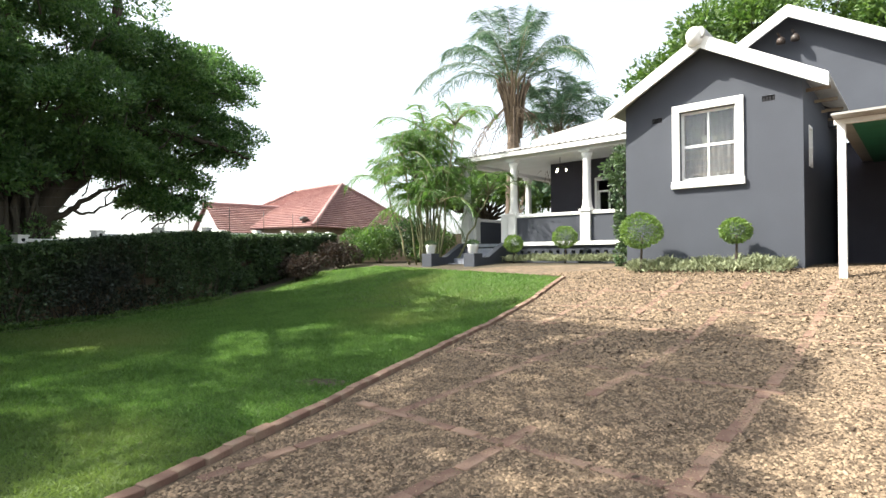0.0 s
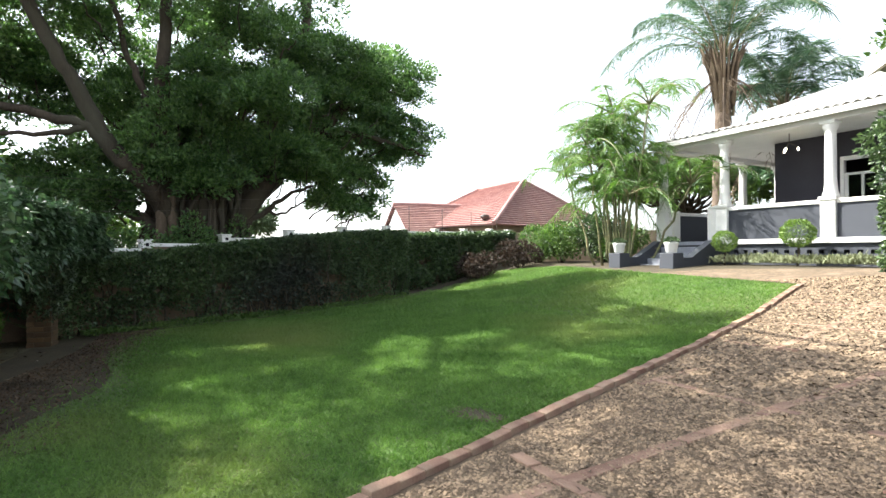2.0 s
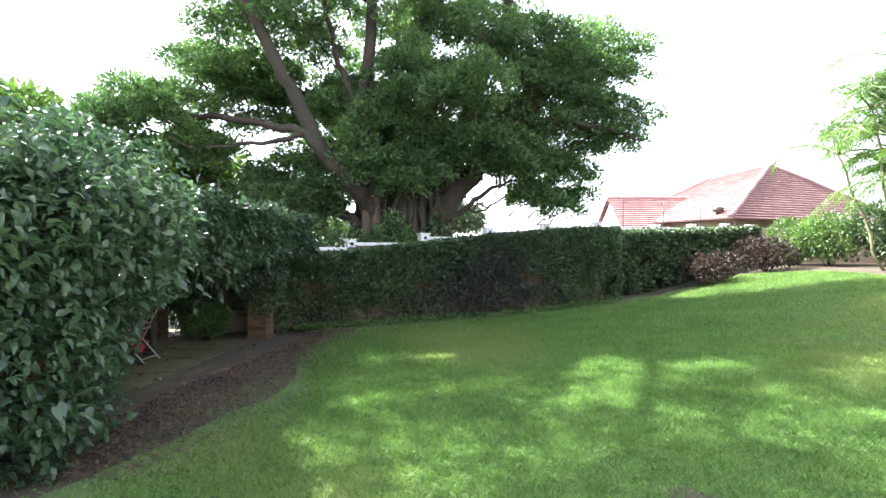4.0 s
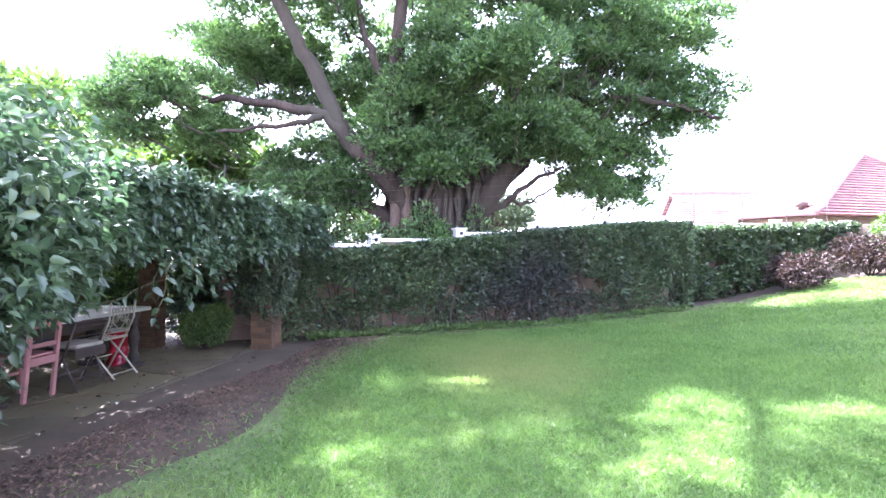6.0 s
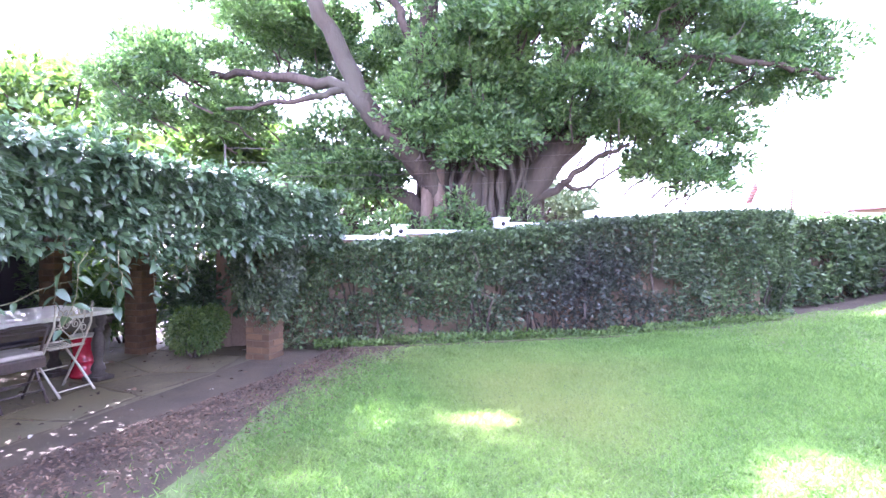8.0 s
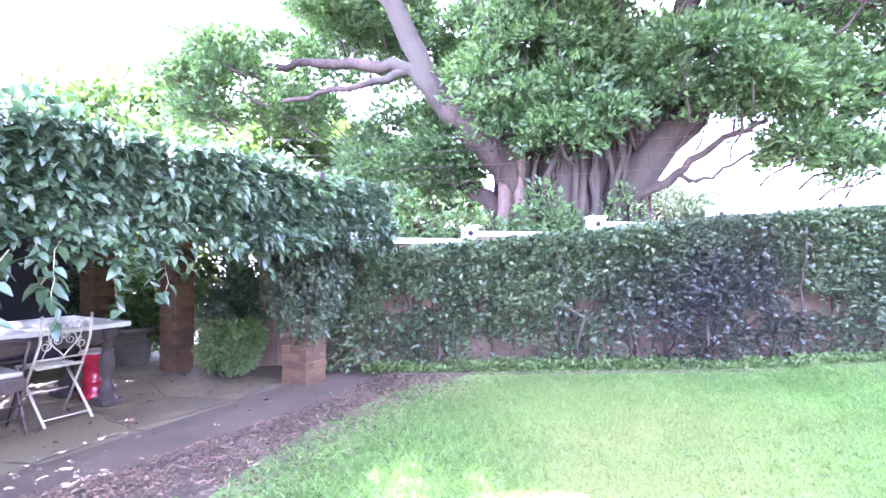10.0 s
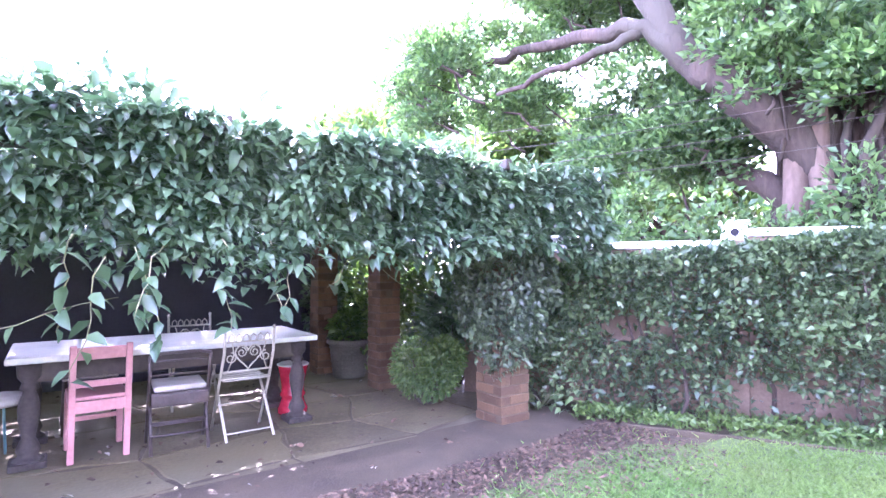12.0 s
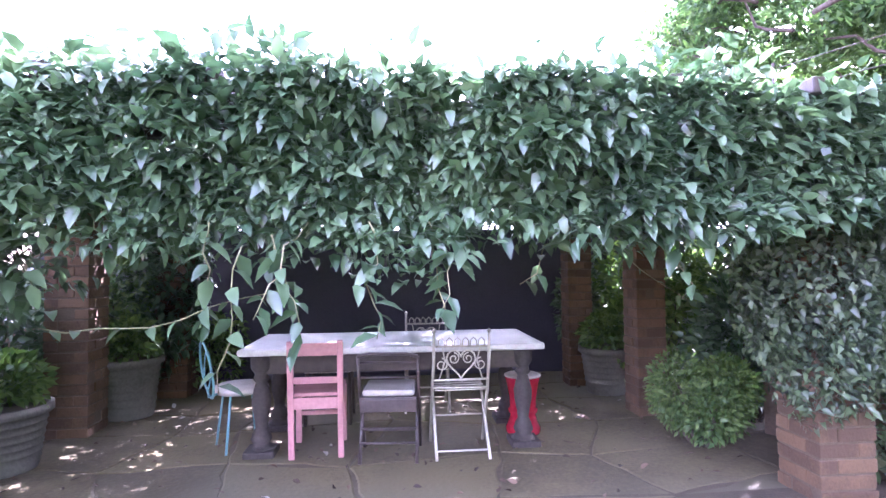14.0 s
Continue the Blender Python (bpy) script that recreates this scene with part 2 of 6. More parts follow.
def bend(a, b, n=6, sag=0.0, wob=0.0):
    """Points from a to b with a sag and a small wander."""
    a, b = Vector(a), Vector(b)
    out = []
    for i in range(n + 1):
        t = i / n
        p = a.lerp(b, t) + Vector((0, 0, -sag * 4 * t * (1 - t)))
        if 0 < i < n and wob:
            p += Vector(rng.normal(0, wob, 3))
        out.append(p)
    return out


def leaf_arrays(P, D, L, W, fold=0.25, droop=0.15):
    """Pointed leaves, each of two folded halves: positions, directions, lengths, widths."""
    n = len(P)
    D = D / np.linalg.norm(D, axis=1, keepdims=True)
    R = rng.normal(size=(n, 3))
    S = np.cross(D, R)
    S /= np.linalg.norm(S, axis=1, keepdims=True) + 1e-9
    N = np.cross(S, D)
    N *= np.where(N[:, 2:3] < 0, -1, 1)
    L, W = L[:, None], W[:, None]
    tip = P + D * L - N * L * droop
    mid = P + D * L * 0.45
    a = mid + S * W * 0.5 + N * W * fold
    b = mid - S * W * 0.5 + N * W * fold
    V = np.stack([P, a, tip, b, mid], 1).reshape(-1, 3)
    k = np.arange(n)[:, None] * 5
    F = np.concatenate([k + [0, 4, 1], k + [4, 2, 1], k + [0, 3, 4], k + [3, 2, 4]], 1).reshape(-1, 3)
    return V, F


def diamond_arrays(P, D, L, W, droop=0.15):
    """Small leaves of two halves folded along the midrib, for distant crowns."""
    n = len(P)
    D = D / np.linalg.norm(D, axis=1, keepdims=True)
    S = np.cross(D, rng.normal(size=(n, 3)))
    S /= np.linalg.norm(S, axis=1, keepdims=True) + 1e-9
    N = np.cross(S, D)
    L, W = L[:, None], W[:, None]
    mid = P + D * L * 0.45 + N * W * 0.2
    V = np.stack([P, mid + S * W * 0.5, P + D * L - N * L * droop, mid - S * W * 0.5], 1).reshape(-1, 3)
    k = np.arange(n)[:, None] * 4
    F = np.concatenate([k + [0, 2, 1], k + [0, 3, 2]], 1).reshape(-1, 3)
    return V, F


def ovate_arrays(P, D, L, W, fold=0.2, droop=0.3):
    """Broad pointed leaves with a curved midrib: eight faces each."""
    n = len(P)
    D = D / np.linalg.norm(D, axis=1, keepdims=True)
    S = np.cross(D, np.array([0.0, 0.0, 1.0]) + rng.normal(0, 0.35, (n, 3)))
    S /= np.linalg.norm(S, axis=1, keepdims=True) + 1e-9
    N = np.cross(S, D)
    L, W = L[:, None], W[:, None]
    rib = [P + D * L * t - N * L * droop * t * t for t in (0.0, 0.3, 0.65, 1.0)]
    rows = [rib[0], rib[1], rib[2], rib[3]]
    for i, w in ((1, 0.5), (2, 0.4)):
        for s in (1, -1):
            rows.append(rib[i] + S * W * w * s + N * W * fold * w * 2)
    V = np.stack(rows, 1).reshape(-1, 3)
    k = np.arange(n)[:, None] * 8
    F = np.concatenate([k + f for f in ([0, 1, 4], [0, 5, 1], [1, 2, 6], [1, 6, 4], [1, 5, 7], [1, 7, 2], [2, 3, 6], [2, 7, 3])], 1).reshape(-1, 3)
    return V, F


def leaves(name, P, D, size, material, parent, width=0.5, spread=0.35, label="", droop=0.15, ovate=False, small=False):
    n = len(P)
    L = size * (1 + spread * rng.uniform(-1, 1, n))
    V, F = (ovate_arrays if ovate else diamond_arrays if small else leaf_arrays)(np.asarray(P), np.asarray(D), L, L * width, droop=droop)
    me = bpy.data.meshes.new(name)
    me.vertices.add(len(V))
    me.vertices.foreach_set("co", V.astype(np.float32).ravel())
    me.loops.add(len(F) * 3)
    me.loops.foreach_set("vertex_index", F.astype(np.int32).ravel())
    me.polygons.add(len(F))
    me.polygons.foreach_set("loop_start", (np.arange(len(F)) * 3).astype(np.int32))
    me.update(calc_edges=True)
    me.validate()
    me.materials.append(M[material])
    ob = new(name, me)
    if parent:
        ob.parent = parent
    if label:
        ob["label"] = label
    return ob


def shell(n, c, r, inner=0.75, zmin=-1.0):
    """Points near the surface of an ellipsoid, and their outward directions."""
    d = rng.normal(size=(n * 2, 3))
    d /= np.linalg.norm(d, axis=1, keepdims=True)
    d = d[d[:, 2] >= zmin][:n]
    k = inner + (1.06 - inner) * rng.random((len(d), 1)) ** 0.6
    return np.asarray(c) + d * k * np.asarray(r), d


# ---- lie of the land ----
LAND_S = (-400, -30, -3, 0, 4, 5.6, 9, 10.5, 12.7, 14, 16, 40, 400)
LAND_Z = (-0.4, -0.1, -0.08, 0, 0.02, 0.1, 0.26, 0.47, 0.86, 1.03, 1.1, 1.15, 1.3)


def land(x, y):
    return np.interp(y + 0.55 * (x + 2.5), LAND_S, LAND_Z)


HOUSE = pose(-0.43, 13.0, 0.0, 0, 0, -21.0)   # house frame: x along the front, y into the house
PERG = pose(-9.52, 1.25, -0.07, 0, 0, 150.0)  # pergola frame: x along the table, y away from the wall
HOUSE_I = HOUSE.inverted()


def hw(x, y, z=0.0):
    return HOUSE @ Vector((x, y, z))


# brick kerb between lawn and drive, from near to far, in world metres
KERB = ((-2.95, -2.0), (-2.85, 1.0), (-2.78, 2.25), (-2.75, 4.24), (-2.54, 6.78), (-2.34, 9.05), (-2.09, 10.24), (-1.72, 12.21))


def kerb_x(y):
    return np.interp(y, [k[1] for k in KERB], [k[0] for k in KERB])


def sheet(name, xs, ys, zfun, material, label, category, keep=None):
    verts, faces, idx = [], [], {}
    for i, x in enumerate(xs):
        for j, y in enumerate(ys):
            idx[i, j] = len(verts)
            verts.append((x, y, zfun(x, y)))
    for i in range(len(xs) - 1):
        for j in range(len(ys) - 1):
            if keep is None or keep((xs[i] + xs[i + 1]) / 2, (ys[j] + ys[j + 1]) / 2):
                faces.append((idx[i, j], idx[i + 1, j], idx[i + 1, j + 1], idx[i, j + 1]))
    ob = raw(name, verts, faces, material, smooth=True)
    return tagged(ob, label, category, kind="structure")


# ---- ground ----
span = sorted(set([-400, -200, -100, -60, -40, -30] + [round(v, 2) for v in np.arange(-24, 14.1, 0.5)] + [20, 30, 60, 120, 250, 400]))
spany = sorted(set([-400, -200, -100, -50, -25] + [round(v, 2) for v in np.arange(-14, 30.1, 0.5)] + [40, 60, 90, 150, 250, 400]))
sheet("ground", span, spany, lambda x, y: land(x, y) - 0.03, "soil", "bare brown garden soil reaching past the walls", "ground")

fine_y = [round(v, 2) for v in np.arange(-3, 17.01, 0.25)]


def strip(name, x_of, n, ys, lift, material, label):
    """A sheet between two curves of x over y that follows the land."""
    verts, faces = [], []
    for y in ys:
        a, b = x_of(y)
        for i in range(n + 1):
            x = a + (b - a) * i / n
            verts.append((x, y, land(x, y) + lift))
    for j in range(len(ys) - 1):
        for i in range(n):
            k = j * (n + 1) + i
            faces.append((k, k + 1, k + n + 2, k + n + 1))
    return tagged(raw(name, verts, faces, material, smooth=True), label, "ground", kind="structure")


# patio's edge line (concrete) towards the lawn
def lawn_left(y):
    ragged = 0.22 * noise.noise(Vector((0.0, y * 1.7, 5.0))) + 0.14 * noise.noise(Vector((0.0, y * 5.0, 1.0)))
    return max(-11.25 if y < 12.35 else -12.25, ragged + float(np.interp(y, (-3, 0.4, 1.2, 2.2, 3.0, 3.4, 3.7, 4.2, 4.7, 5.3, 5.7), (-4.2, -4.4, -4.9, -5.9, -6.7, -7.3, -8.4, -9.7, -10.5, -10.8, -11.5))))


lawn = strip("lawn", lambda y: (lawn_left(y), float(kerb_x(min(y, 12.2))) - 0.06 - max(0.0, y - 12.2) * 1.5), 34, fine_y, 0.0, "turf", "")
tagged(lawn, "mown green lawn dappled with tree shade", "lawn")
drive = strip("drive", lambda y: (float(kerb_x(min(y, 12.2))) + 0.04 - max(0.0, y - 12.2) * 1.5, 9.0), 40, [round(v, 2) for v in np.arange(-5, 14.6, 0.25)], 0.0, "gravel_bed", "")
tagged(drive, "pale brown gravel drive with sunken brick lines", "drive")


# ---- the house ----
house = empty("house", HOUSE, "single-storey dark grey rendered house with white trim and verandah", "house")
FLOOR, EAVE, APEX = 1.70, 4.66, 5.66


def gable_wall(x0, x1, y0, y1, z0, ze, za, holes=()):
    """A front wall with a gable, pierced by rectangular holes (x0, x1, z0, z1)."""
    bm = bmesh.new()
    xm = (x0 + x1) / 2
    xs = sorted({x0, x1, xm, *[h[0] for h in holes], *[h[1] for h in holes]})
    zs = sorted({z0, ze, *[h[2] for h in holes], *[h[3] for h in holes]})
    for a, b in zip(xs, xs[1:]):
        for c, d in zip(zs, zs[1:]):
            if not any(a >= h[0] - 1e-6 and b <= h[1] + 1e-6 and c >= h[2] - 1e-6 and d <= h[3] + 1e-6 for h in holes):
                box(bm, a, y0, c, b, y1, d)
    tri = [(x0, ze), (x1, ze), (xm, za)]
    f = [bm.verts.new((x, y0, z)) for x, z in tri]
    g = [bm.verts.new((x, y1, z)) for x, z in tri]
    bm.faces.new(f)
    bm.faces.new(g[::-1])
    for i in range(3):
        bm.faces.new((f[i], g[i], g[(i + 1) % 3], f[(i + 1) % 3]))
    bmesh.ops.remove_doubles(bm, verts=bm.verts, dist=1e-4)
    # drop walls between joined boxes
    seen = {}
    for face in list(bm.faces):
        key = tuple(round(v, 3) for v in face.calc_center_median())
        seen.setdefault(key, []).append(face)
    dead = [f2 for fs in seen.values() if len(fs) > 1 for f2 in fs]
    bmesh.ops.delete(bm, geom=dead, context="FACES_ONLY")
    bmesh.ops.recalc_face_normals(bm, faces=bm.faces)
    return bm


WX0, WX1, WZ0, WZ1 = 1.19, 2.27, 2.88, 4.36  # clear opening in the front wall
VENTS = ((0.6, 0.82, 4.22, 4.33), (2.74, 2.96, 4.30, 4.41))
part("wall_front", gable_wall(0, 3.41, 0, 0.25, 0.6, EAVE, APEX, ((WX0, WX1, WZ0, WZ1), *VENTS)), "wall_grey", house)
part("wall_side", boxes((0, 0.25, 0.6, 0.25, 5.0, EAVE)), "wall_grey", house)
SW = (0.62, 0.98, 3.05, 3.85)
bm = bmesh.new()
for y0, y1, z0, z1 in ((0.25, SW[0], 0.6, EAVE), (SW[1], 6.0, 0.6, EAVE), (SW[0], SW[1], 0.6, SW[2]), (SW[0], SW[1], SW[3], EAVE)):
    box(bm, 3.16, y0, z0, 3.41, y1, z1)
part("wall_side", bm, "wall_grey", house)
# air bricks near-black all over, the shade of their slots put into colour
for v in VENTS:
    bm = boxes((v[0], 0.03, v[2], v[1], 0.06, v[3]))
    for k in range(4):
        x = v[0] + (v[1] - v[0]) * (k + 0.5) / 4
        box(bm, x - 0.018, 0.012, v[2], x + 0.018, 0.03, v[3])
    part("air_brick", bm, "hole_shade", house)


def sash_window(x0, x1, z0, z1, y, parent, surround=0.15, cols=2, rows=2, label=""):
    """A white surround proud of the wall, frame, glazing bars and panes; the front faces -y."""
    w = empty("window", ID, label or "white-framed sash window with plaster surround", "window")
    del w["category"]
    w.parent = parent
    s = surround
    part("surround", boxes((x0 - s, y - 0.05, z1, x1 + s, y + 0.05, z1 + s), (x0 - s, y - 0.05, z0, x0, y + 0.05, z1), (x1, y - 0.05, z0, x1 + s, y + 0.05, z1), (x0 - s - 0.02, y - 0.08, z0 - s, x1 + s + 0.02, y + 0.05, z0), bev=0.008), "white", w)
    f = 0.05
    part("window_frame", boxes((x0, y + 0.09, z0, x0 + f, y + 0.15, z1), (x1 - f, y + 0.09, z0, x1, y + 0.15, z1), (x0 + f, y + 0.09, z1 - f, x1 - f, y + 0.15, z1), (x0 + f, y + 0.09, z0, x1 - f, y + 0.15, z0 + f + 0.02), bev=0.004), "white", w)
    zm = (z0 + z1) / 2
    xm = (x0 + x1) / 2
    part("meeting_rail", boxes((x0 + f, y + 0.08, zm - 0.025, x1 - f, y + 0.13, zm + 0.025)), "white", w)
    part("glazing_bar", boxes((xm - 0.015, y + 0.1, z0 + f, xm + 0.015, y + 0.13, zm - 0.025)), "white", w)
    part("glazing_bar", boxes((xm - 0.015, y + 0.1, zm + 0.025, xm + 0.015, y + 0.13, z1 - f)), "white", w)
    for a, b in ((x0 + f, xm - 0.015), (xm + 0.015, x1 - f)):
        for c, d in ((z0 + f + 0.02, zm - 0.025), (zm + 0.025, z1 - f)):
            p = part("pane", boxes((a, y + 0.112, c, b, y + 0.118, d)), "glass", w)
            p.visible_shadow = False
    return w


front_window = sash_window(WX0, WX1, WZ0, WZ1, 0.0, house)
# lace curtain, bars and a dim room behind the front window
bm = bmesh.new()
n = 60
prev = None
for k in range(n + 1):
    x = WX0 + 0.02 + (WX1 - WX0 - 0.04) * k / n
    y = 0.34 + 0.02 * math.sin(k * 1.1) + 0.008 * math.sin(k * 2.7)
    cur = (bm.verts.new((x, y, WZ0)), bm.verts.new((x, y, WZ1 + 0.05)))
    if prev:
        bm.faces.new((prev[0], cur[0], cur[1], prev[1])).smooth = True
    prev = cur
part("curtain", bm, "curtain", front_window, "greyish lace curtain behind the glass")
bm = bmesh.new()
for z in (3.03, 3.19, 3.35, 3.51):
    tube(bm, [(WX0, 0.2, z), (WX1, 0.2, z)], 0.008, 6)
part("burglar_bars", bm, "plaster", front_window)
part("room_lining", boxes((0.26, 1.6, 1.6, 3.15, 1.7, EAVE), (0.26, 0.26, 1.5, 3.15, 1.7, 1.6), (0.26, 0.26, EAVE, 3.15, 1.7, EAVE + 0.1)), "plaster", house)
# lace pattern on the upper lights
for k in range(26):
    x = WX0 + 0.1 + rng.random() * (WX1 - WX0 - 0.2)
    z = 3.75 + rng.random() * 0.55
    w = 0.02 + rng.random() * 0.03
    part("lace_motif", boxes((x - w, 0.29, z - w * 1.3, x + w, 0.294, z + w * 1.3)), "pot_stone", front_window)
# small window in the side wall
sw = empty("window", ID, "narrow white-framed side window", "window")
del sw["category"]
sw.parent = house
part("window_frame", boxes((3.33, SW[0], SW[2], 3.43, SW[0] + 0.05, SW[3]), (3.33, SW[1] - 0.05, SW[2], 3.43, SW[1], SW[3]), (3.33, SW[0] + 0.05, SW[3] - 0.05, 3.43, SW[1] - 0.05, SW[3]), (3.33, SW[0] + 0.05, SW[2], 3.43, SW[1] - 0.05, SW[2] + 0.05), (3.34, SW[0] + 0.05, 3.43, 3.42, SW[1] - 0.05, 3.46)), "white", sw)
pane = part("pane", boxes((3.37, SW[0] + 0.05, SW[2] + 0.05, 3.375, SW[1] - 0.05, SW[3] - 0.05)), "glass", sw)


def corrugated(name, a, b, c, d, parent, pitch=0.1, depth=0.018, mat="roof_white"):
    """A ribbed roof sheet: eave from a to b, upper edge from d to c; ribs run up the slope."""
    a, b, c, d = map(Vector, (a, b, c, d))
    nrm = (b - a).cross(d - a).normalized()
    if nrm.z < 0:
        nrm = -nrm
    n = max(2, int((b - a).length / pitch * 4))
    verts, faces = [], []
    for k in range(n + 1):
        t = k / n
        h = nrm * depth * math.cos(k * math.pi / 2)
        e, u = a.lerp(b, t), d.lerp(c, t)
        verts += [e + h, u + h, e + h - nrm * 0.006, u + h - nrm * 0.006]
    for k in range(n):
        i = k * 4
        faces += [(i, i + 4, i + 5, i + 1), (i + 2, i + 3, i + 7, i + 6), (i, i + 2, i + 6, i + 4)]
    return raw(name, verts, faces, mat, parent, smooth=True)


# front wing's roof, verge boards and ridge
OV = 0.32
xm = 3.41 / 2
slope = (APEX - EAVE) / xm


def roof_z(x, base=APEX, mid=xm, s=slope):
    return base + 0.13 - abs(x - mid) * s


for x_e in (-0.36, 3.84):
    corrugated("roof_sheet", (x_e, -OV, roof_z(x_e)), (x_e, 6.2, roof_z(x_e)), (xm, 6.2, roof_z(xm)), (xm, -OV, roof_z(xm)), house)
    bm = bmesh.new()
    q = [(x_e, roof_z(x_e) + 0.03), (xm, roof_z(xm) + 0.03), (xm, roof_z(xm) - 0.25), (x_e, roof_z(x_e) - 0.22)]
    f = [bm.verts.new((x, -OV - 0.03, z)) for x, z in q]
    g = [bm.verts.new((x, -OV + 0.02, z)) for x, z in q]
    bm.faces.new(f)
    bm.faces.new(g[::-1])
    for i in range(4):
        bm.faces.new((f[i], g[i], g[(i + 1) % 4], f[(i + 1) % 4]))
    bmesh.ops.recalc_face_normals(bm, faces=bm.faces)
    part("verge_board", bm, "white", house)
    # soffit boards under the verge
    bm = bmesh.new()
    q = [(x_e, roof_z(x_e) - 0.06), (xm, roof_z(xm) - 0.06), (xm, roof_z(xm) - 0.09), (x_e, roof_z(x_e) - 0.09)]
    f = [bm.verts.new((x, -OV + 0.02, z)) for x, z in q]
    g = [bm.verts.new((x, -0.002, z)) for x, z in q]
    bm.faces.new(f)
    bm.faces.new(g[::-1])
    for i in range(4):
        bm.faces.new((f[i], g[i], g[(i + 1) % 4], f[(i + 1) % 4]))
    bmesh.ops.recalc_face_normals(bm, faces=bm.faces)
    part("soffit", bm, "white", house)
part("ridge_cap", lathe(bmesh.new(), [(0.12, 0), (0.13, 0.02), (0.13, 6.3), (0.12, 6.32)], 14, pose(xm, -OV - 0.1, roof_z(xm) + 0.04, -90)), "roof_white", house)
bm = lathe(bmesh.new(), [(0.02, -0.2), (0.13, -0.17), (0.16, 0), (0.14, 0.1), (0.08, 0.17), (0.02, 0.19)], 16, pose(xm - 0.1, -OV - 0.04, roof_z(xm) + 0.0, 0))
part("ridge_finial", bm, "white", house)
# rafter ends under the side eave
for k in range(5):
    y = 0.35 + k * 1.05
    part("rafter_end", boxes((3.41, y, roof_z(3.84) - 0.1, 3.8, y + 0.045, roof_z(3.84) - 0.04)), "plaster", house)

# larger gable of the main body behind the wing
G2 = dict(x0=-0.6, x1=6.0, y=3.4, ze=5.2, za=7.2)
gm = (G2["x0"] + G2["x1"]) / 2
bm = gable_wall(G2["x0"], G2["x1"], 3.5, 3.7, 4.3, G2["ze"], G2["za"])
part("gable_wall", bm, "wall_grey", house)
s2 = (G2["za"] - G2["ze"]) / (gm - G2["x0"])
for x_e in (G2["x0"] - 0.4, G2["x1"] + 0.4):
    z_e, z_m = G2["za"] + 0.05 - abs(x_e - gm) * s2, G2["za"] + 0.05
    corrugated("roof_sheet", (x_e, 3.1, z_e), (x_e, 11.0, z_e), (gm, 11.0, z_m), (gm, 3.1, z_m), house)
    bm = bmesh.new()
    q = [(x_e, z_e + 0.03), (gm, z_m + 0.03), (gm, z_m - 0.26), (x_e, z_e - 0.24)]
    f = [bm.verts.new((x, 3.06, z)) for x, z in q]
    g = [bm.verts.new((x, 3.12, z)) for x, z in q]
    bm.faces.new(f)
    bm.faces.new(g[::-1])
    for i in range(4):
        bm.faces.new((f[i], g[i], g[(i + 1) % 4], f[(i + 1) % 4]))
    bmesh.ops.recalc_face_normals(bm, faces=bm.faces)
    part("verge_board", bm, "white", house)
bm = bmesh.new()
for k in range(2):
    tube(bm, [(gm - 0.25 + k * 0.3, 3.48, 6.75), (gm - 0.25 + k * 0.3, 3.3, 6.72), (gm - 0.2 + k * 0.3, 3.28, 6.6)], 0.025, 8)
    lathe(bm, [(0.03, 0), (0.09, -0.06), (0.1, -0.16), (0.05, -0.18)], 12, pose(gm - 0.18 + k * 0.3, 3.26, 6.6))
part("flood_lamp", bm, "metal_brown", house)

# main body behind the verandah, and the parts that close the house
# wall_dark here is the house grey darkened, to carry the verandah's shade
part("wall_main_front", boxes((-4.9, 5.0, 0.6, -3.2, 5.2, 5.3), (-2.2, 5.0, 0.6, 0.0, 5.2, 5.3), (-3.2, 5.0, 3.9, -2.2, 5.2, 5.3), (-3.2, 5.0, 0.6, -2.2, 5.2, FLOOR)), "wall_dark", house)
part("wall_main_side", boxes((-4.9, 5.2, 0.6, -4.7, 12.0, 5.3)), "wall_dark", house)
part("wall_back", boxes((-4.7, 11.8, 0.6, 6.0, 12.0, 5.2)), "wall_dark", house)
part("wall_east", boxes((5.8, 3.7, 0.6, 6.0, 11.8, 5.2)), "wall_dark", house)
# french door on the verandah
door = empty("door", ID, "white-framed glazed verandah door", "door")
del door["category"]
door.parent = house
part("door_frame", boxes((-3.2, 4.97, FLOOR, -3.12, 5.12, 3.9), (-2.28, 4.97, FLOOR, -2.2, 5.12, 3.9), (-3.12, 4.97, 3.8, -2.28, 5.12, 3.9), (-3.12, 4.99, 3.4, -2.28, 5.08, 3.46)), "white", door)
part("door_leaf", boxes((-3.12, 5.02, FLOOR, -2.28, 5.07, FLOOR + 0.75), (-3.12, 5.02, FLOOR + 0.75, -3.04, 5.07, 3.4), (-2.36, 5.02, FLOOR + 0.75, -2.28, 5.07, 3.4), (-2.74, 5.02, FLOOR + 0.75, -2.68, 5.07, 3.4)), "white", door)
part("pane", boxes((-3.04, 5.04, FLOOR + 0.75, -2.74, 5.045, 3.4)), "glass", door)
part("pane", boxes((-2.68, 5.04, FLOOR + 0.75, -2.36, 5.045, 3.4)), "glass", door)
# the room's dimness is put into its dark colour
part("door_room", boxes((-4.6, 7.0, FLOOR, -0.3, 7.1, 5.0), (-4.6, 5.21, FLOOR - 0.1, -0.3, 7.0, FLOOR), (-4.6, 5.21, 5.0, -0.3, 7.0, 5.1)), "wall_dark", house)
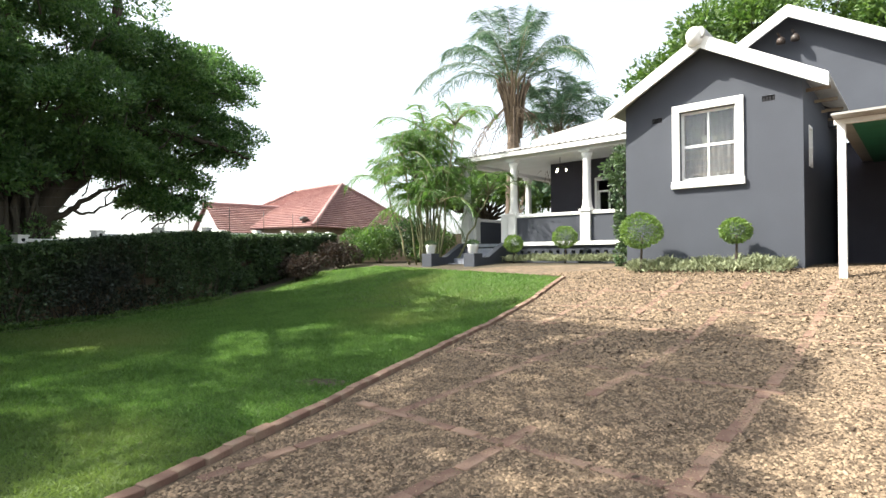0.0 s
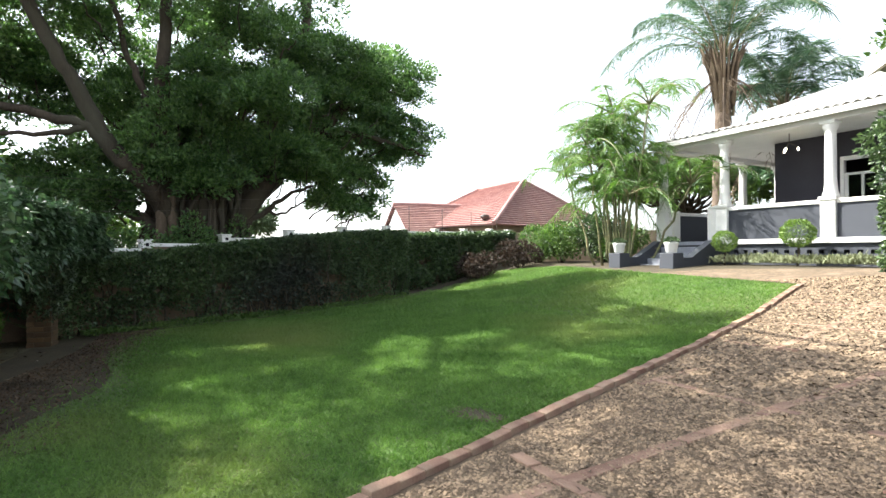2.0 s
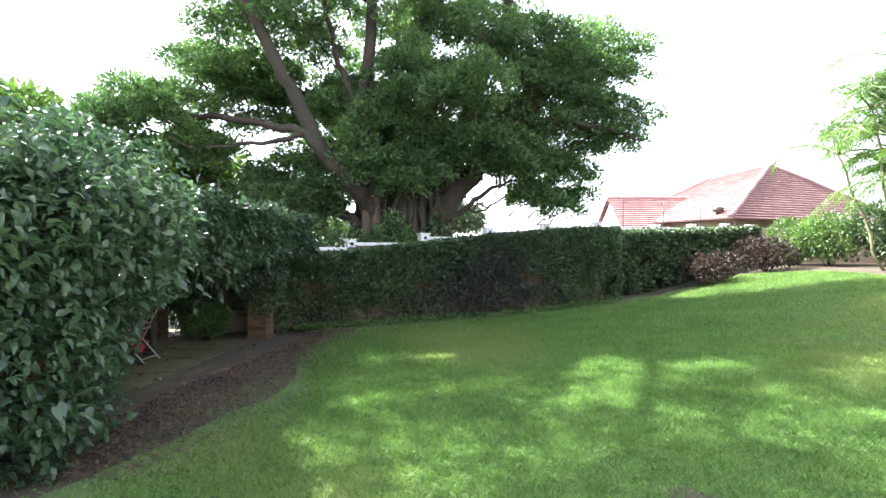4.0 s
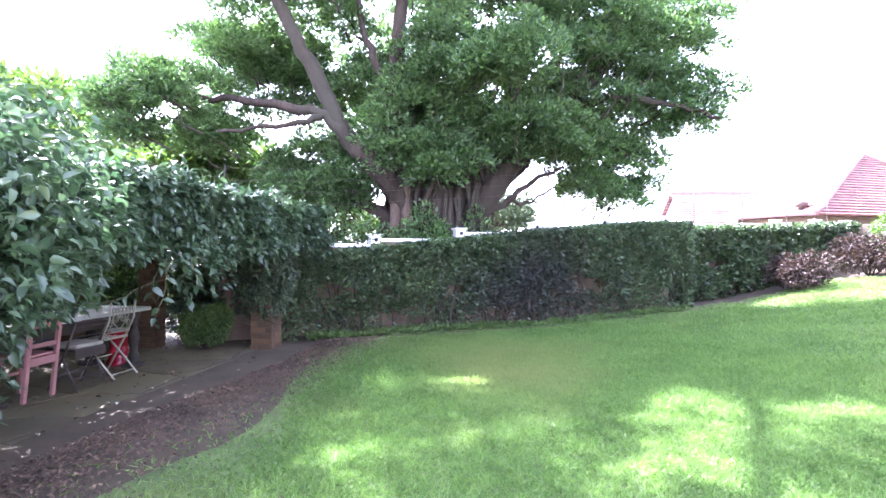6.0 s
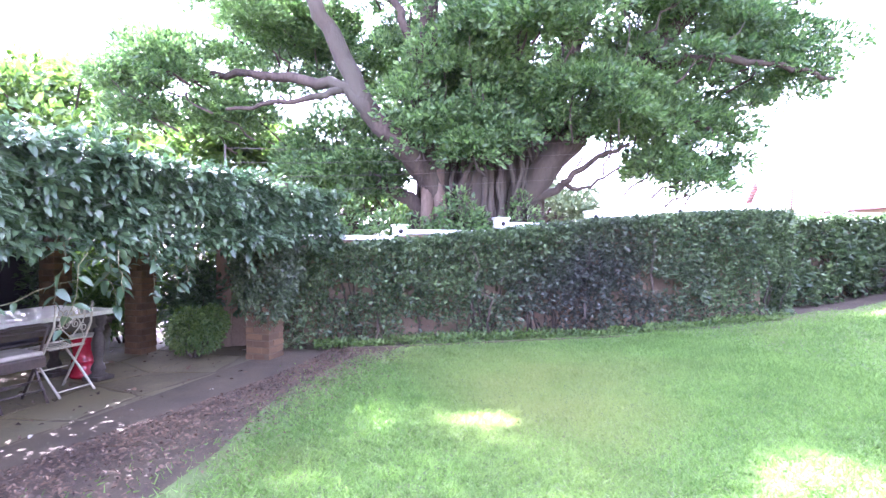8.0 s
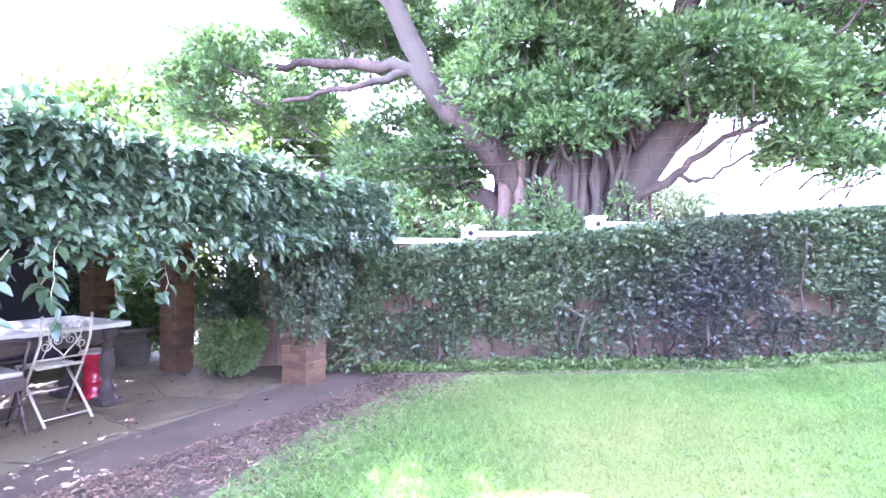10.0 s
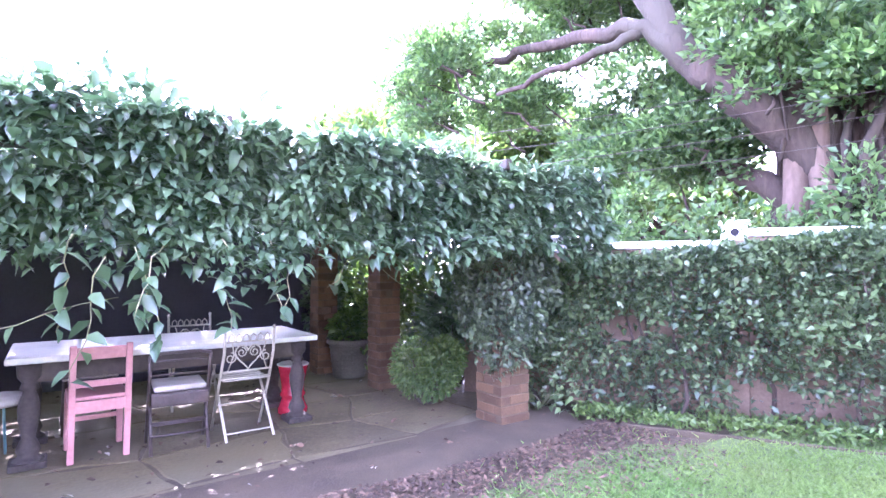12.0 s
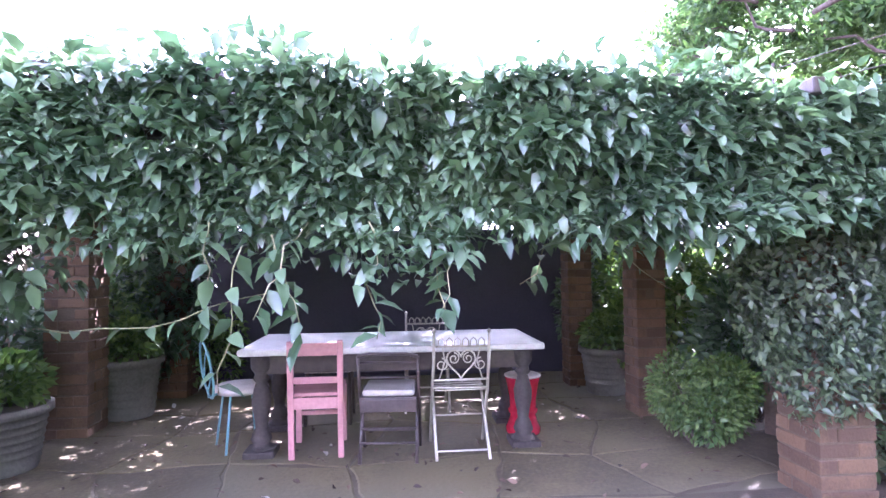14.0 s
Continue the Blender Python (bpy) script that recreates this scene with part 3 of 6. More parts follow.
# main roof: hipped at the corner, white fascia
corrugated("roof_sheet", (-5.3, 4.55, 5.42), (0.2, 4.55, 5.42), (0.2, 8.5, 7.0), (-2.4, 8.5, 7.0), house, 0.2, 0.035)
corrugated("roof_sheet", (-5.3, 12.5, 5.42), (-5.3, 4.55, 5.42), (-2.4, 8.5, 7.0), (-2.4, 9.0, 7.0), house)
part("fascia", boxes((-5.32, 4.5, 5.22, 0.0, 4.56, 5.4), (-5.36, 4.5, 5.22, -5.3, 12.4, 5.4), bev=0.01), "white", house)
part("eaves_wall", boxes((-5.0, 4.9, 4.95, 0.0, 4.98, 5.3)), "white", house)

# verandah
VX, VY = -7.0, 2.83
part("verandah_floor", boxes((VX - 0.15, VY - 0.15, FLOOR - 0.1, -0.002, 4.998, FLOOR), (VX - 0.15, 5.0, FLOOR - 0.1, -4.902, 9.0, FLOOR)), "step_paint", house)
# plinth with a row of small vent holes
bm = bmesh.new()
pz0, pz1, hz0, hz1 = 0.6, FLOOR - 0.1, 1.36, 1.45
box(bm, -5.1, VY - 0.1, pz0, -0.002, VY + 0.05, hz0)
box(bm, -5.1, VY - 0.1, hz1, -0.002, VY + 0.05, pz1)
k = -5.1
while k < -0.1:
    box(bm, k, VY - 0.1, hz0, min(k + 0.14, -0.002), VY + 0.05, hz1)
    k += 0.26
part("plinth", bm, "wall_grey", house)
# black sheet added behind the vent holes in place of their shade
part("plinth_shade_sheet", boxes((-5.1, VY + 0.06, 1.2, -0.01, VY + 0.1, 1.55)), "hole_shade", house)
part("plinth_side", boxes((VX - 0.1, VY - 0.1, 0.6, VX + 0.05, 9.0, FLOOR - 0.1), (VX + 0.05, VY - 0.1, 0.6, -5.1, VY + 0.05, FLOOR - 0.1)), "wall_grey", house)
part("floor_edge", boxes((-5.15, VY - 0.17, FLOOR - 0.09, -0.002, VY - 0.152, FLOOR + 0.03), bev=0.004), "white", house)


def column(x, y, big=True):
    col = empty("column", pose(x, y, FLOOR), "white verandah column on a square pedestal", "column")
    del col["category"]
    col.parent = house
    part("pedestal", boxes((-0.16, -0.16, 0, 0.16, 0.16, 0.9), (-0.19, -0.19, 0.9, 0.19, 0.19, 0.98), bev=0.01), "white", col)
    part("shaft", lathe(bmesh.new(), [(0.17, 0.98), (0.17, 1.03), (0.145, 1.1), (0.125, 1.3), (0.115, 2.4), (0.12, 2.5), (0.15, 2.56), (0.16, 2.6), (0.16, 2.66)], 20), "white", col)
    part("capital", boxes((-0.17, -0.17, 2.66, 0.17, 0.17, 2.73), bev=0.01), "white", col)


for x, y in ((-2.4, VY), (-5.02, VY), (VX, VY), (VX, 6.8), (VX, 8.9)):
    column(x, y)
BEAM = FLOOR + 2.73
part("verandah_beam", boxes((VX - 0.14, VY - 0.13, BEAM, -0.002, VY + 0.13, BEAM + 0.24), (VX - 0.14, VY + 0.13, BEAM, VX + 0.14, 9.05, BEAM + 0.24), bev=0.01), "white", house)
part("verandah_ceiling", boxes((VX + 0.14, VY + 0.13, BEAM + 0.12, -0.002, 4.998, BEAM + 0.15), (VX + 0.14, 5.0, BEAM + 0.12, -4.902, 9.0, BEAM + 0.15)), "ceiling_white", house)
VE, VU = BEAM + 0.27, 5.2
corrugated("verandah_roof", (VX - 0.35, VY - 0.35, VE), (0.0, VY - 0.35, VE), (0.0, 4.52, VU), (-5.3, 4.52, VU), house, 0.2, 0.035)
corrugated("verandah_roof", (VX - 0.35, 9.2, VE), (VX - 0.35, VY - 0.35, VE), (-5.3, 4.52, VU), (-5.3, 9.2, VU), house)
part("gutter_board", boxes((VX - 0.33, VY - 0.33, VE - 0.17, -0.002, VY - 0.29, VE - 0.03), (VX - 0.33, VY - 0.29, VE - 0.17, VX - 0.29, 9.1, VE - 0.03)), "white", house)


def balustrade(x0, y0, x1, y1):
    """A grey panel wall with white coping between two columns."""
    t = 0.07
    dx, dy = (0, t) if y0 == y1 else (t, 0)
    part("balustrade_panel", boxes((x0 - dx, y0 - dy, FLOOR, x1 + dx, y1 + dy, FLOOR + 0.82)), "wall_grey", house)
    part("coping", boxes((x0 - dx * 1.6, y0 - dy * 1.6, FLOOR + 0.82, x1 + dx * 1.6, y1 + dy * 1.6, FLOOR + 0.92), bev=0.012), "white", house)


balustrade(-4.86, VY, -2.56, VY)
balustrade(-2.24, VY, -0.002, VY)
balustrade(VX, VY + 0.6, VX, 5.1)
balustrade(VX, 5.3, VX, 6.64)
for x, y in ((VX, VY + 0.45), (VX, 5.2), (-5.33, VY)):
    part("short_post", boxes((x - 0.13, y - 0.13, FLOOR, x + 0.13, y + 0.13, FLOOR + 0.96), bev=0.012), "white", house)
# steps between two sloping cheek walls
G0 = 1.06
NST = 4
for k in range(NST):
    z1 = G0 + (FLOOR - G0) * (NST - k) / NST - (FLOOR - G0) / NST * 0
    part("step", boxes((-6.75, VY - 0.17 - 0.3 * (k + 1), 0.6, -5.2, VY - 0.17 - 0.3 * k, z1 - (FLOOR - G0) / NST * 1.0 + 0.0), bev=0.012), "step_paint", house)
for x in (-6.95, -5.2):
    bm = bmesh.new()
    q = [(VY - 0.152, 0.6), (VY - 0.152, FLOOR + 0.02), (VY - 0.55, FLOOR + 0.02), (VY - 1.45, G0 + 0.2), (VY - 1.9, G0 + 0.2), (VY - 1.9, 0.6)]
    f = [bm.verts.new((x, y, z)) for y, z in q]
    g = [bm.verts.new((x + 0.22, y, z)) for y, z in q]
    bm.faces.new(f)
    bm.faces.new(g[::-1])
    for i in range(len(q)):
        bm.faces.new((f[i], g[i], g[(i + 1) % len(q)], f[(i + 1) % len(q)]))
    bmesh.ops.recalc_face_normals(bm, faces=bm.faces)
    part("cheek_wall", bm, "wall_grey", house)
    part("pier", boxes((x - 0.1, VY - 2.3, 0.7, x + 0.32, VY - 1.9, G0 + 0.32), bev=0.015), "wall_grey", house)
# pendant with three bulbs
lamp = empty("pendant_lamp", HOUSE @ pose(-3.9, 3.9, BEAM + 0.12), "metal pendant with three lit bulbs under the verandah", "lamp")
part("stem", tube(tube(tube(tube(bmesh.new(), [(0, 0, 0), (0, 0, -0.25)], 0.012), [(0, 0, -0.25), (0.2, 0.05, -0.4)], 0.01), [(0, 0, -0.25), (-0.18, 0.1, -0.4)], 0.01), [(0, 0, -0.25), (0.02, -0.2, -0.4)], 0.01), "metal_brown", lamp)
for x, y in ((0.2, 0.05), (-0.18, 0.1), (0.02, -0.2)):
    part("bulb", lathe(bmesh.new(), [(0.01, 0), (0.02, -0.02), (0.026, -0.05), (0.017, -0.07), (0.004, -0.08)], 12, pose(x, y, -0.4)), "bulb", lamp)

# carport: post, beam, roof sheet
carport = empty("carport", HOUSE @ pose(4.1, -1.25, 0), "white-posted carport with green-lined flat roof", "carport")
part("post", boxes((-0.055, -0.055, 0.7, 0.055, 0.055, 3.42), bev=0.008), "white", carport)
part("post", boxes((4.4, -0.055, 0.7, 4.51, 0.055, 3.42), bev=0.008), "white", carport)
part("beam", boxes((-0.1, -0.05, 3.42, 5.0, 0.05, 3.5), bev=0.006), "white", carport)
part("roof", boxes((-0.1, -0.4, 3.505, 5.0, 5.5, 3.54)), "roof_white", carport)
part("lining", boxes((0.12, 0.07, 3.44, 4.9, 5.3, 3.5)), "green_sheet", carport)
# the same darkened grey, for shade under the carport roof
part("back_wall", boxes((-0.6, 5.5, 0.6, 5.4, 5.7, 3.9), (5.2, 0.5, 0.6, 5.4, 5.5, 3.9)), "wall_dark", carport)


# ---- boundary wall and hedges ----
boundary = empty("boundary_wall", pose(0, 0, 0), "plastered garden wall stepping up, capped by white piers", "wall", kind="structure")
PIERS = ((3.0, 1.53), (3.9, 1.56), (5.5, 1.66), (7.15, 1.8), (8.8, 1.95), (10.45, 2.08), (12.1, 2.16))
WALL_X = -11.9


def wall_run(piers, wx):
    for (y0, z0), (y1, z1) in zip(piers, piers[1:]):
        part("wall_bay", boxes((wx - 0.07, y0 + 0.1, -0.3, wx + 0.07, y1 - 0.1, z0 - 0.11), bev=0.01), "wall_brown", boundary)
        part("coping", boxes((wx - 0.1, y0 + 0.1, z0 - 0.11, wx + 0.1, y1 - 0.1, z0 - 0.04), bev=0.012), "white", boundary)
    for y, z in piers:
        pr = part("pier", boxes((wx - 0.1, y - 0.1, -0.3, wx + 0.1, y + 0.1, z - 0.14), bev=0.01), "wall_brown", boundary)
        part("pier_head", boxes((wx - 0.1, y - 0.1, z - 0.14, wx + 0.1, y + 0.1, z), bev=0.006), "white", pr)
        part("pier_cap", boxes((wx - 0.12, y - 0.12, z, wx + 0.12, y + 0.12, z + 0.035), bev=0.01), "white", pr)
        # raised black disc painted for the shade in a hole
        part("lamp_hole_disc", lathe(bmesh.new(), [(0.035, 0), (0.035, 0.012)], 10, pose(wx + 0.1, y, z - 0.07, 0, 90, 0)), "hole_shade", pr)


wall_run(PIERS, WALL_X)
wall_run(((12.3, 2.12), (13.75, 2.16), (15.4, 2.2), (17.05, 2.25), (18.7, 2.3), (20.0, 2.3)), -12.9)
part("wall_return", boxes((-12.77, 12.14, -0.3, -12.03, 12.28, 2.05)), "plaster", boundary)
tagged(raw("wall_far", *[[(-12.2, 19.6, 0), (-5.8, 21.8, 0), (-5.8, 21.8, 2.2), (-12.2, 19.6, 2.2), (-12.3, 19.9, 0), (-5.9, 22.1, 0), (-5.9, 22.1, 2.2), (-12.3, 19.9, 2.2)], [(0, 1, 2, 3), (5, 4, 7, 6), (3, 2, 6, 7), (1, 5, 6, 2), (4, 0, 3, 7)]], "plaster"), "beige plastered boundary wall", "wall", kind="structure")


def hedge(name, x0, x1, tops, n, size, material, label, sparse=0.75, lumps=0.2, bare=0.3):
    """A clipped hedge: leaves thick over the face, the top and the end, thin near the ground where the wall shows through."""
    h = empty(name, pose(0, 0, 0), label, "hedge")
    ty, tz = [t[0] for t in tops], [t[1] for t in tops]
    y0, y1 = ty[0], ty[-1]
    P = np.empty((n, 3))
    D = np.empty((n, 3))
    y = rng.uniform(y0, y1, n)
    zt = np.interp(y, ty, tz)
    k = rng.random(n)
    front, cap = k < 0.7, k > 0.84
    depth = np.abs(rng.normal(0, 0.1, n))
    z = rng.uniform(0, 1, n)
    lump = np.array([noise.noise(Vector((a * 0.9, b * 2.0, 3.1))) + 0.5 * noise.noise(Vector((a * 3.2, b * 5.0, 6.1))) for a, b in zip(y, z)]) * lumps
    x = np.where(front, x1 - depth + lump, rng.uniform(x0, x1, n))
    g = land(x, y)
    zz = np.where(cap, zt - depth * 0.6 + lump * 0.3, g + z * (zt - g))
    up = zz - g
    patch = np.array([noise.noise(Vector((a * 1.3, b * 2.0, 8.0))) + 0.4 * noise.noise(Vector((a * 4.0, b * 5.0, 2.0))) for a, b in zip(y, zz)])
    low = ((up < sparse) & (rng.random(n) > 0.25 + 0.6 * up / sparse) | (up < 1.05) & (patch > bare) & (rng.random(n) < 0.93)) & ~cap
    P[:, 0], P[:, 1], P[:, 2] = x, y, np.maximum(zz, g + 0.02)
    D[:] = rng.normal(0, 0.55, (n, 3))
    D[:, 0] += np.where(front, 0.9, 0.2)
    D[:, 2] += np.where(cap, 0.9, 0.15)
    ok = ~low
    P, D = P[ok], D[ok]
    # leafy far end
    m = n // 14
    E = np.column_stack([rng.uniform(x0, x1, m), y1 - np.abs(rng.normal(0, 0.07, m)) + 0.03, rng.uniform(0.1, 1, m) * tz[-1]])
    P, D = np.concatenate([P, E]), np.concatenate([D, rng.normal(0, 0.5, (m, 3)) + [0.2, 0.9, 0.2]])
    leaves("foliage", P, D, size, material, h, width=0.55, spread=0.5)
    bm = bmesh.new()
    for k in range(int((y1 - y0) * 6)):
        yy = rng.uniform(y0 + 0.1, y1 - 0.1)
        b = (rng.uniform(x0 + 0.1, x1 - 0.05), yy, land(x1, yy) - 0.02)
        tube(bm, bend(b, (b[0] + rng.normal(0, 0.12), yy + rng.normal(0, 0.3), np.interp(yy, ty, tz) - 0.2), 5, 0, 0.04), np.linspace(0.022, 0.005, 6), 5)
    part("branchwork", bm, "bark", h)
    return h


main_hedge = hedge("hedge", -11.74, -11.24, ((3.7, 1.25), (4.5, 1.34), (5.4, 1.42), (6.9, 1.6), (8.7, 1.8), (11.4, 2.0), (12.3, 2.0)), 60000, 0.064, "hedge_leaf", "clipped dark green hedge thin at its foot, against the garden wall", bare=0.33)
far_hedge = hedge("hedge", -12.8, -12.3, ((12.4, 1.9), (19.6, 2.2)), 24000, 0.1, "hedge_leaf", "shaded dark hedge on the far stretch of wall", sparse=0.3)


def shrub(name, x, y, r, h, n, size, material, label, lobes=7, z0=None, width=0.5, category="shrub"):
    """A loose bush of several leaf masses on a few stems."""
    z = float(land(x, y)) if z0 is None else z0
    s = empty(name, pose(x, y, z), label, category)
    Ps, Ds = [], []
    bm = bmesh.new()
    for k in range(lobes):
        a = 2 * math.pi * k / lobes + rng.random()
        q = (r * 0.5 * math.cos(a), r * 0.5 * math.sin(a), h * rng.uniform(0.35, 0.72))
        P, D = shell(n // lobes, q, (r * 0.55, r * 0.55, h * 0.34), 0.55)
        Ps.append(P)
        Ds.append(D + rng.normal(0, 0.5, D.shape))
        tube(bm, bend((q[0] * 0.15, q[1] * 0.15, -0.03), q, 4, 0, 0.03), np.linspace(0.02, 0.006, 5) * max(1, r), 5)
    P, D = np.concatenate(Ps), np.concatenate(Ds)
    P[:, 2] = np.maximum(P[:, 2], 0.01)
    leaves("foliage", P, D, size, material, s, width=width)
    part("branchwork", bm, "bark", s)
    return s


shrub("shrub", -11.2, 15.6, 0.7, 0.85, 2600, 0.09, "rust_leaf", "low rusty brown-leafed shrub beside the hedge")
shrub("shrub", -10.7, 17.4, 0.8, 0.95, 2600, 0.09, "rust_leaf", "low rusty brown-leafed shrub beside the hedge")
shrub("shrub", -9.7, 18.6, 0.9, 1.45, 3600, 0.1, "bright_leaf", "yellow-green leafy shrub against the far wall")
shrub("shrub", -8.4, 19.3, 1.1, 1.6, 3600, 0.14, "hedge_leaf", "loose green shrub against the far wall")
shrub("shrub", -7.6, 18.9, 0.9, 1.1, 2600, 0.12, "bright_leaf", "loose green shrub against the far wall")
shrub("shrub", -10.8, 19.0, 0.8, 1.35, 3600, 0.1, "bright_leaf", "yellow-green leafy shrub against the far wall")

# ---- the great fig tree ----
TREE = pose(-13.8, 6.6, 0, 0, 0, 70.9)  # x across the view from the lawn, y away from it
tree = empty("fig_tree", TREE, "huge spreading fig tree with aerial roots behind the wall", "tree")


def fluted_trunk():
    """The fused trunk: one broad column with deep flutes that opens towards the limbs."""
    seg, rows = 72, ((-0.3, 1.3, 1.0, 0.7, -0.35), (0.5, 1.16, 0.92, 0.7, -0.35), (1.4, 1.02, 0.84, 0.72, -0.4), (2.2, 0.98, 0.8, 0.75, -0.45), (3.0, 1.06, 0.78, 0.78, -0.5), (3.8, 1.12, 0.7, 0.8, -0.5), (4.5, 0.8, 0.5, 0.85, -0.45), (5.0, 0.3, 0.25, 0.9, -0.4))
    verts, faces = [], []
    for j, (z, rx, ry, cx, cy) in enumerate(rows):
        for k in range(seg):
            a = 2 * math.pi * k / seg
            d = Vector((math.cos(a), math.sin(a), 0))
            flute = noise.noise(Vector((d.x * 2.6, d.y * 2.6, z * 0.12))) * 0.3 - abs(math.sin(a * 6.5 + 0.35 * z + 2.2 * noise.noise(d * 2.0))) ** 0.6 * 0.2
            verts.append((cx + d.x * rx * (1 + flute), cy + d.y * ry * (1 + flute), z))
    for j in range(len(rows) - 1):
        for k in range(seg):
            m = (k + 1) % seg
            faces.append((j * seg + k, j * seg + m, (j + 1) * seg + m, (j + 1) * seg + k))
    faces.append(tuple(range((len(rows) - 1) * seg, len(rows) * seg)))
    return raw("trunk", verts, faces, "bark", tree, smooth=True)


trunk = fluted_trunk()
# roots grown down the trunk's face
for k in range(44):
    a = rng.uniform(math.pi * 0.95, math.pi * 2.1)
    x, y = math.cos(a), math.sin(a)
    r = rng.uniform(0.02, 0.06)
    pts = bend((0.7 + 1.22 * x, -0.35 + 0.98 * y, -0.2), (0.77 + 1.02 * x + rng.normal(0, 0.08), -0.47 + 0.8 * y, rng.uniform(2.8, 4.2)), 8, 0, 0.05)
    part("clinging_root", tube(bmesh.new(), pts, np.linspace(1.3, 0.7, 9) * r, 7), "bark", trunk)
for x, lean in ((-0.12, 0.1), (0.14, -0.05)):
    part("prop_root", tube(bmesh.new(), bend((x * 1.6 - 0.05, -1.5, -0.2), (x + lean, -1.15, 3.3), 8, 0, 0.03), np.linspace(0.17, 0.08, 9), 10), "pale_bark", tree, "pale grey-brown root")


def limb(points, r0, r1, name="limb"):
    """A limb through given points, rounded between them, slightly uneven."""
    ps = [Vector(p) for p in points]
    ps = [ps[0] * 2 - ps[1]] + ps + [ps[-1] * 2 - ps[-2]]
    pts = []
    for i in range(1, len(ps) - 2):
        for t in (0.0, 0.2, 0.4, 0.6, 0.8):
            q = 0.5 * (2 * ps[i] + (ps[i + 1] - ps[i - 1]) * t + (2 * ps[i - 1] - 5 * ps[i] + 4 * ps[i + 1] - ps[i + 2]) * t * t + (3 * ps[i] - ps[i - 1] - 3 * ps[i + 1] + ps[i + 2]) * t ** 3)
            pts.append(q + Vector(rng.normal(0, 0.022, 3)))
    pts.append(ps[-2])
    n = len(pts)
    part(name, tube(bmesh.new(), pts, [(r0 + (r1 - r0) * (i / (n - 1)) ** 0.8) * (1 + rng.normal(0, 0.03)) for i in range(n)], 10), "bark", tree)


limb([(0.15, -1.0, 2.2), (-0.5, -1.55, 3.0), (-1.0, -1.65, 3.55), (-1.52, -1.6, 4.6), (-2.05, -1.6, 5.6), (-2.9, -1.6, 7.4), (-3.6, -1.5, 9.4)], 0.24, 0.08)
limb([(0.1, -0.9, 2.4), (-0.1, -1.35, 3.4), (-0.13, -1.4, 4.5), (-0.05, -1.3, 5.6), (0.0, -1.1, 7.6), (-0.3, -0.8, 10.2)], 0.27, 0.07)
limb([(-0.1, -1.4, 3.9), (-0.4, -1.3, 4.8), (-0.75, -1.1, 5.8), (-1.1, -0.9, 7.4)], 0.1, 0.05)
limb([(1.3, -0.5, 2.4), (1.85, -0.6, 3.3), (2.2, -0.6, 4.4), (2.8, -0.6, 6.0), (3.3, -0.4, 7.2), (3.6, -0.2, 9.4)], 0.3, 0.08)
limb([(1.2, -0.7, 1.9), (2.1, -0.8, 2.95), (3.4, -0.8, 4.4), (4.3, -0.7, 5.4), (5.0, -0.6, 6.1), (5.6, -0.5, 6.5)], 0.31, 0.06)
limb([(3.4, -0.8, 4.4), (4.4, -1.1, 4.5), (5.6, -1.3, 4.3), (6.4, -1.3, 4.1)], 0.11, 0.03)
limb([(2.9, -0.8, 3.9), (3.9, -1.0, 3.7), (4.8, -1.1, 3.2)], 0.08, 0.025)
limb([(-0.95, -1.65, 3.5), (-1.5, -1.7, 3.95), (-2.65, -1.4, 4.2), (-3.9, -1.2, 4.35), (-5.0, -1.0, 4.4)], 0.13, 0.04)
limb([(-1.4, -1.68, 3.9), (-2.2, -2.0, 3.65), (-3.3, -1.9, 3.55)], 0.07, 0.025)
limb([(0.1, -0.9, 1.8), (-0.6, -0.9, 2.3), (-1.45, -0.8, 2.75), (-2.2, -0.7, 3.2)], 0.17, 0.06)
limb([(1.5, -0.7, 2.0), (2.2, -0.9, 2.45), (2.7, -1.0, 2.85), (3.3, -1.1, 3.1)], 0.09, 0.03)
limb([(2.2, -0.9, 2.45), (2.6, -0.8, 2.4), (3.2, -0.8, 2.75)], 0.045, 0.02)
limb([(1.4, -0.3, 3.6), (1.5, -0.3, 5.0), (1.3, -0.2, 7.0), (1.4, 0.2, 9.6)], 0.2, 0.06)
limb([(0.3, 0.1, 3.4), (-1.8, 2.0, 5.6), (-3.4, 3.2, 7.4)], 0.22, 0.05)
limb([(1.1, 0.2, 3.2), (2.2, 2.6, 5.4), (3.4, 3.9, 7.2)], 0.22, 0.05)
# limbs out of view, added to carry the shading boughs overhead
limb([(0.0, -1.1, 7.0), (-2.5, -2.6, 8.6), (-4.6, -4.0, 9.4), (-6.6, -4.6, 9.8)], 0.08, 0.04)
limb([(-0.1, -0.9, 8.6), (-3.0, 0.2, 9.8), (-6.0, 0.6, 10.2)], 0.13, 0.04)
limb([(0.0, -1.1, 7.4), (-1.0, -3.2, 8.8), (-1.6, -5.4, 9.3), (-2.0, -7.0, 9.5)], 0.08, 0.04)
limb([(3.4, -0.4, 7.6), (2.2, -2.2, 8.8), (1.0, -4.6, 9.3), (0.6, -6.6, 9.6)], 0.08, 0.04)

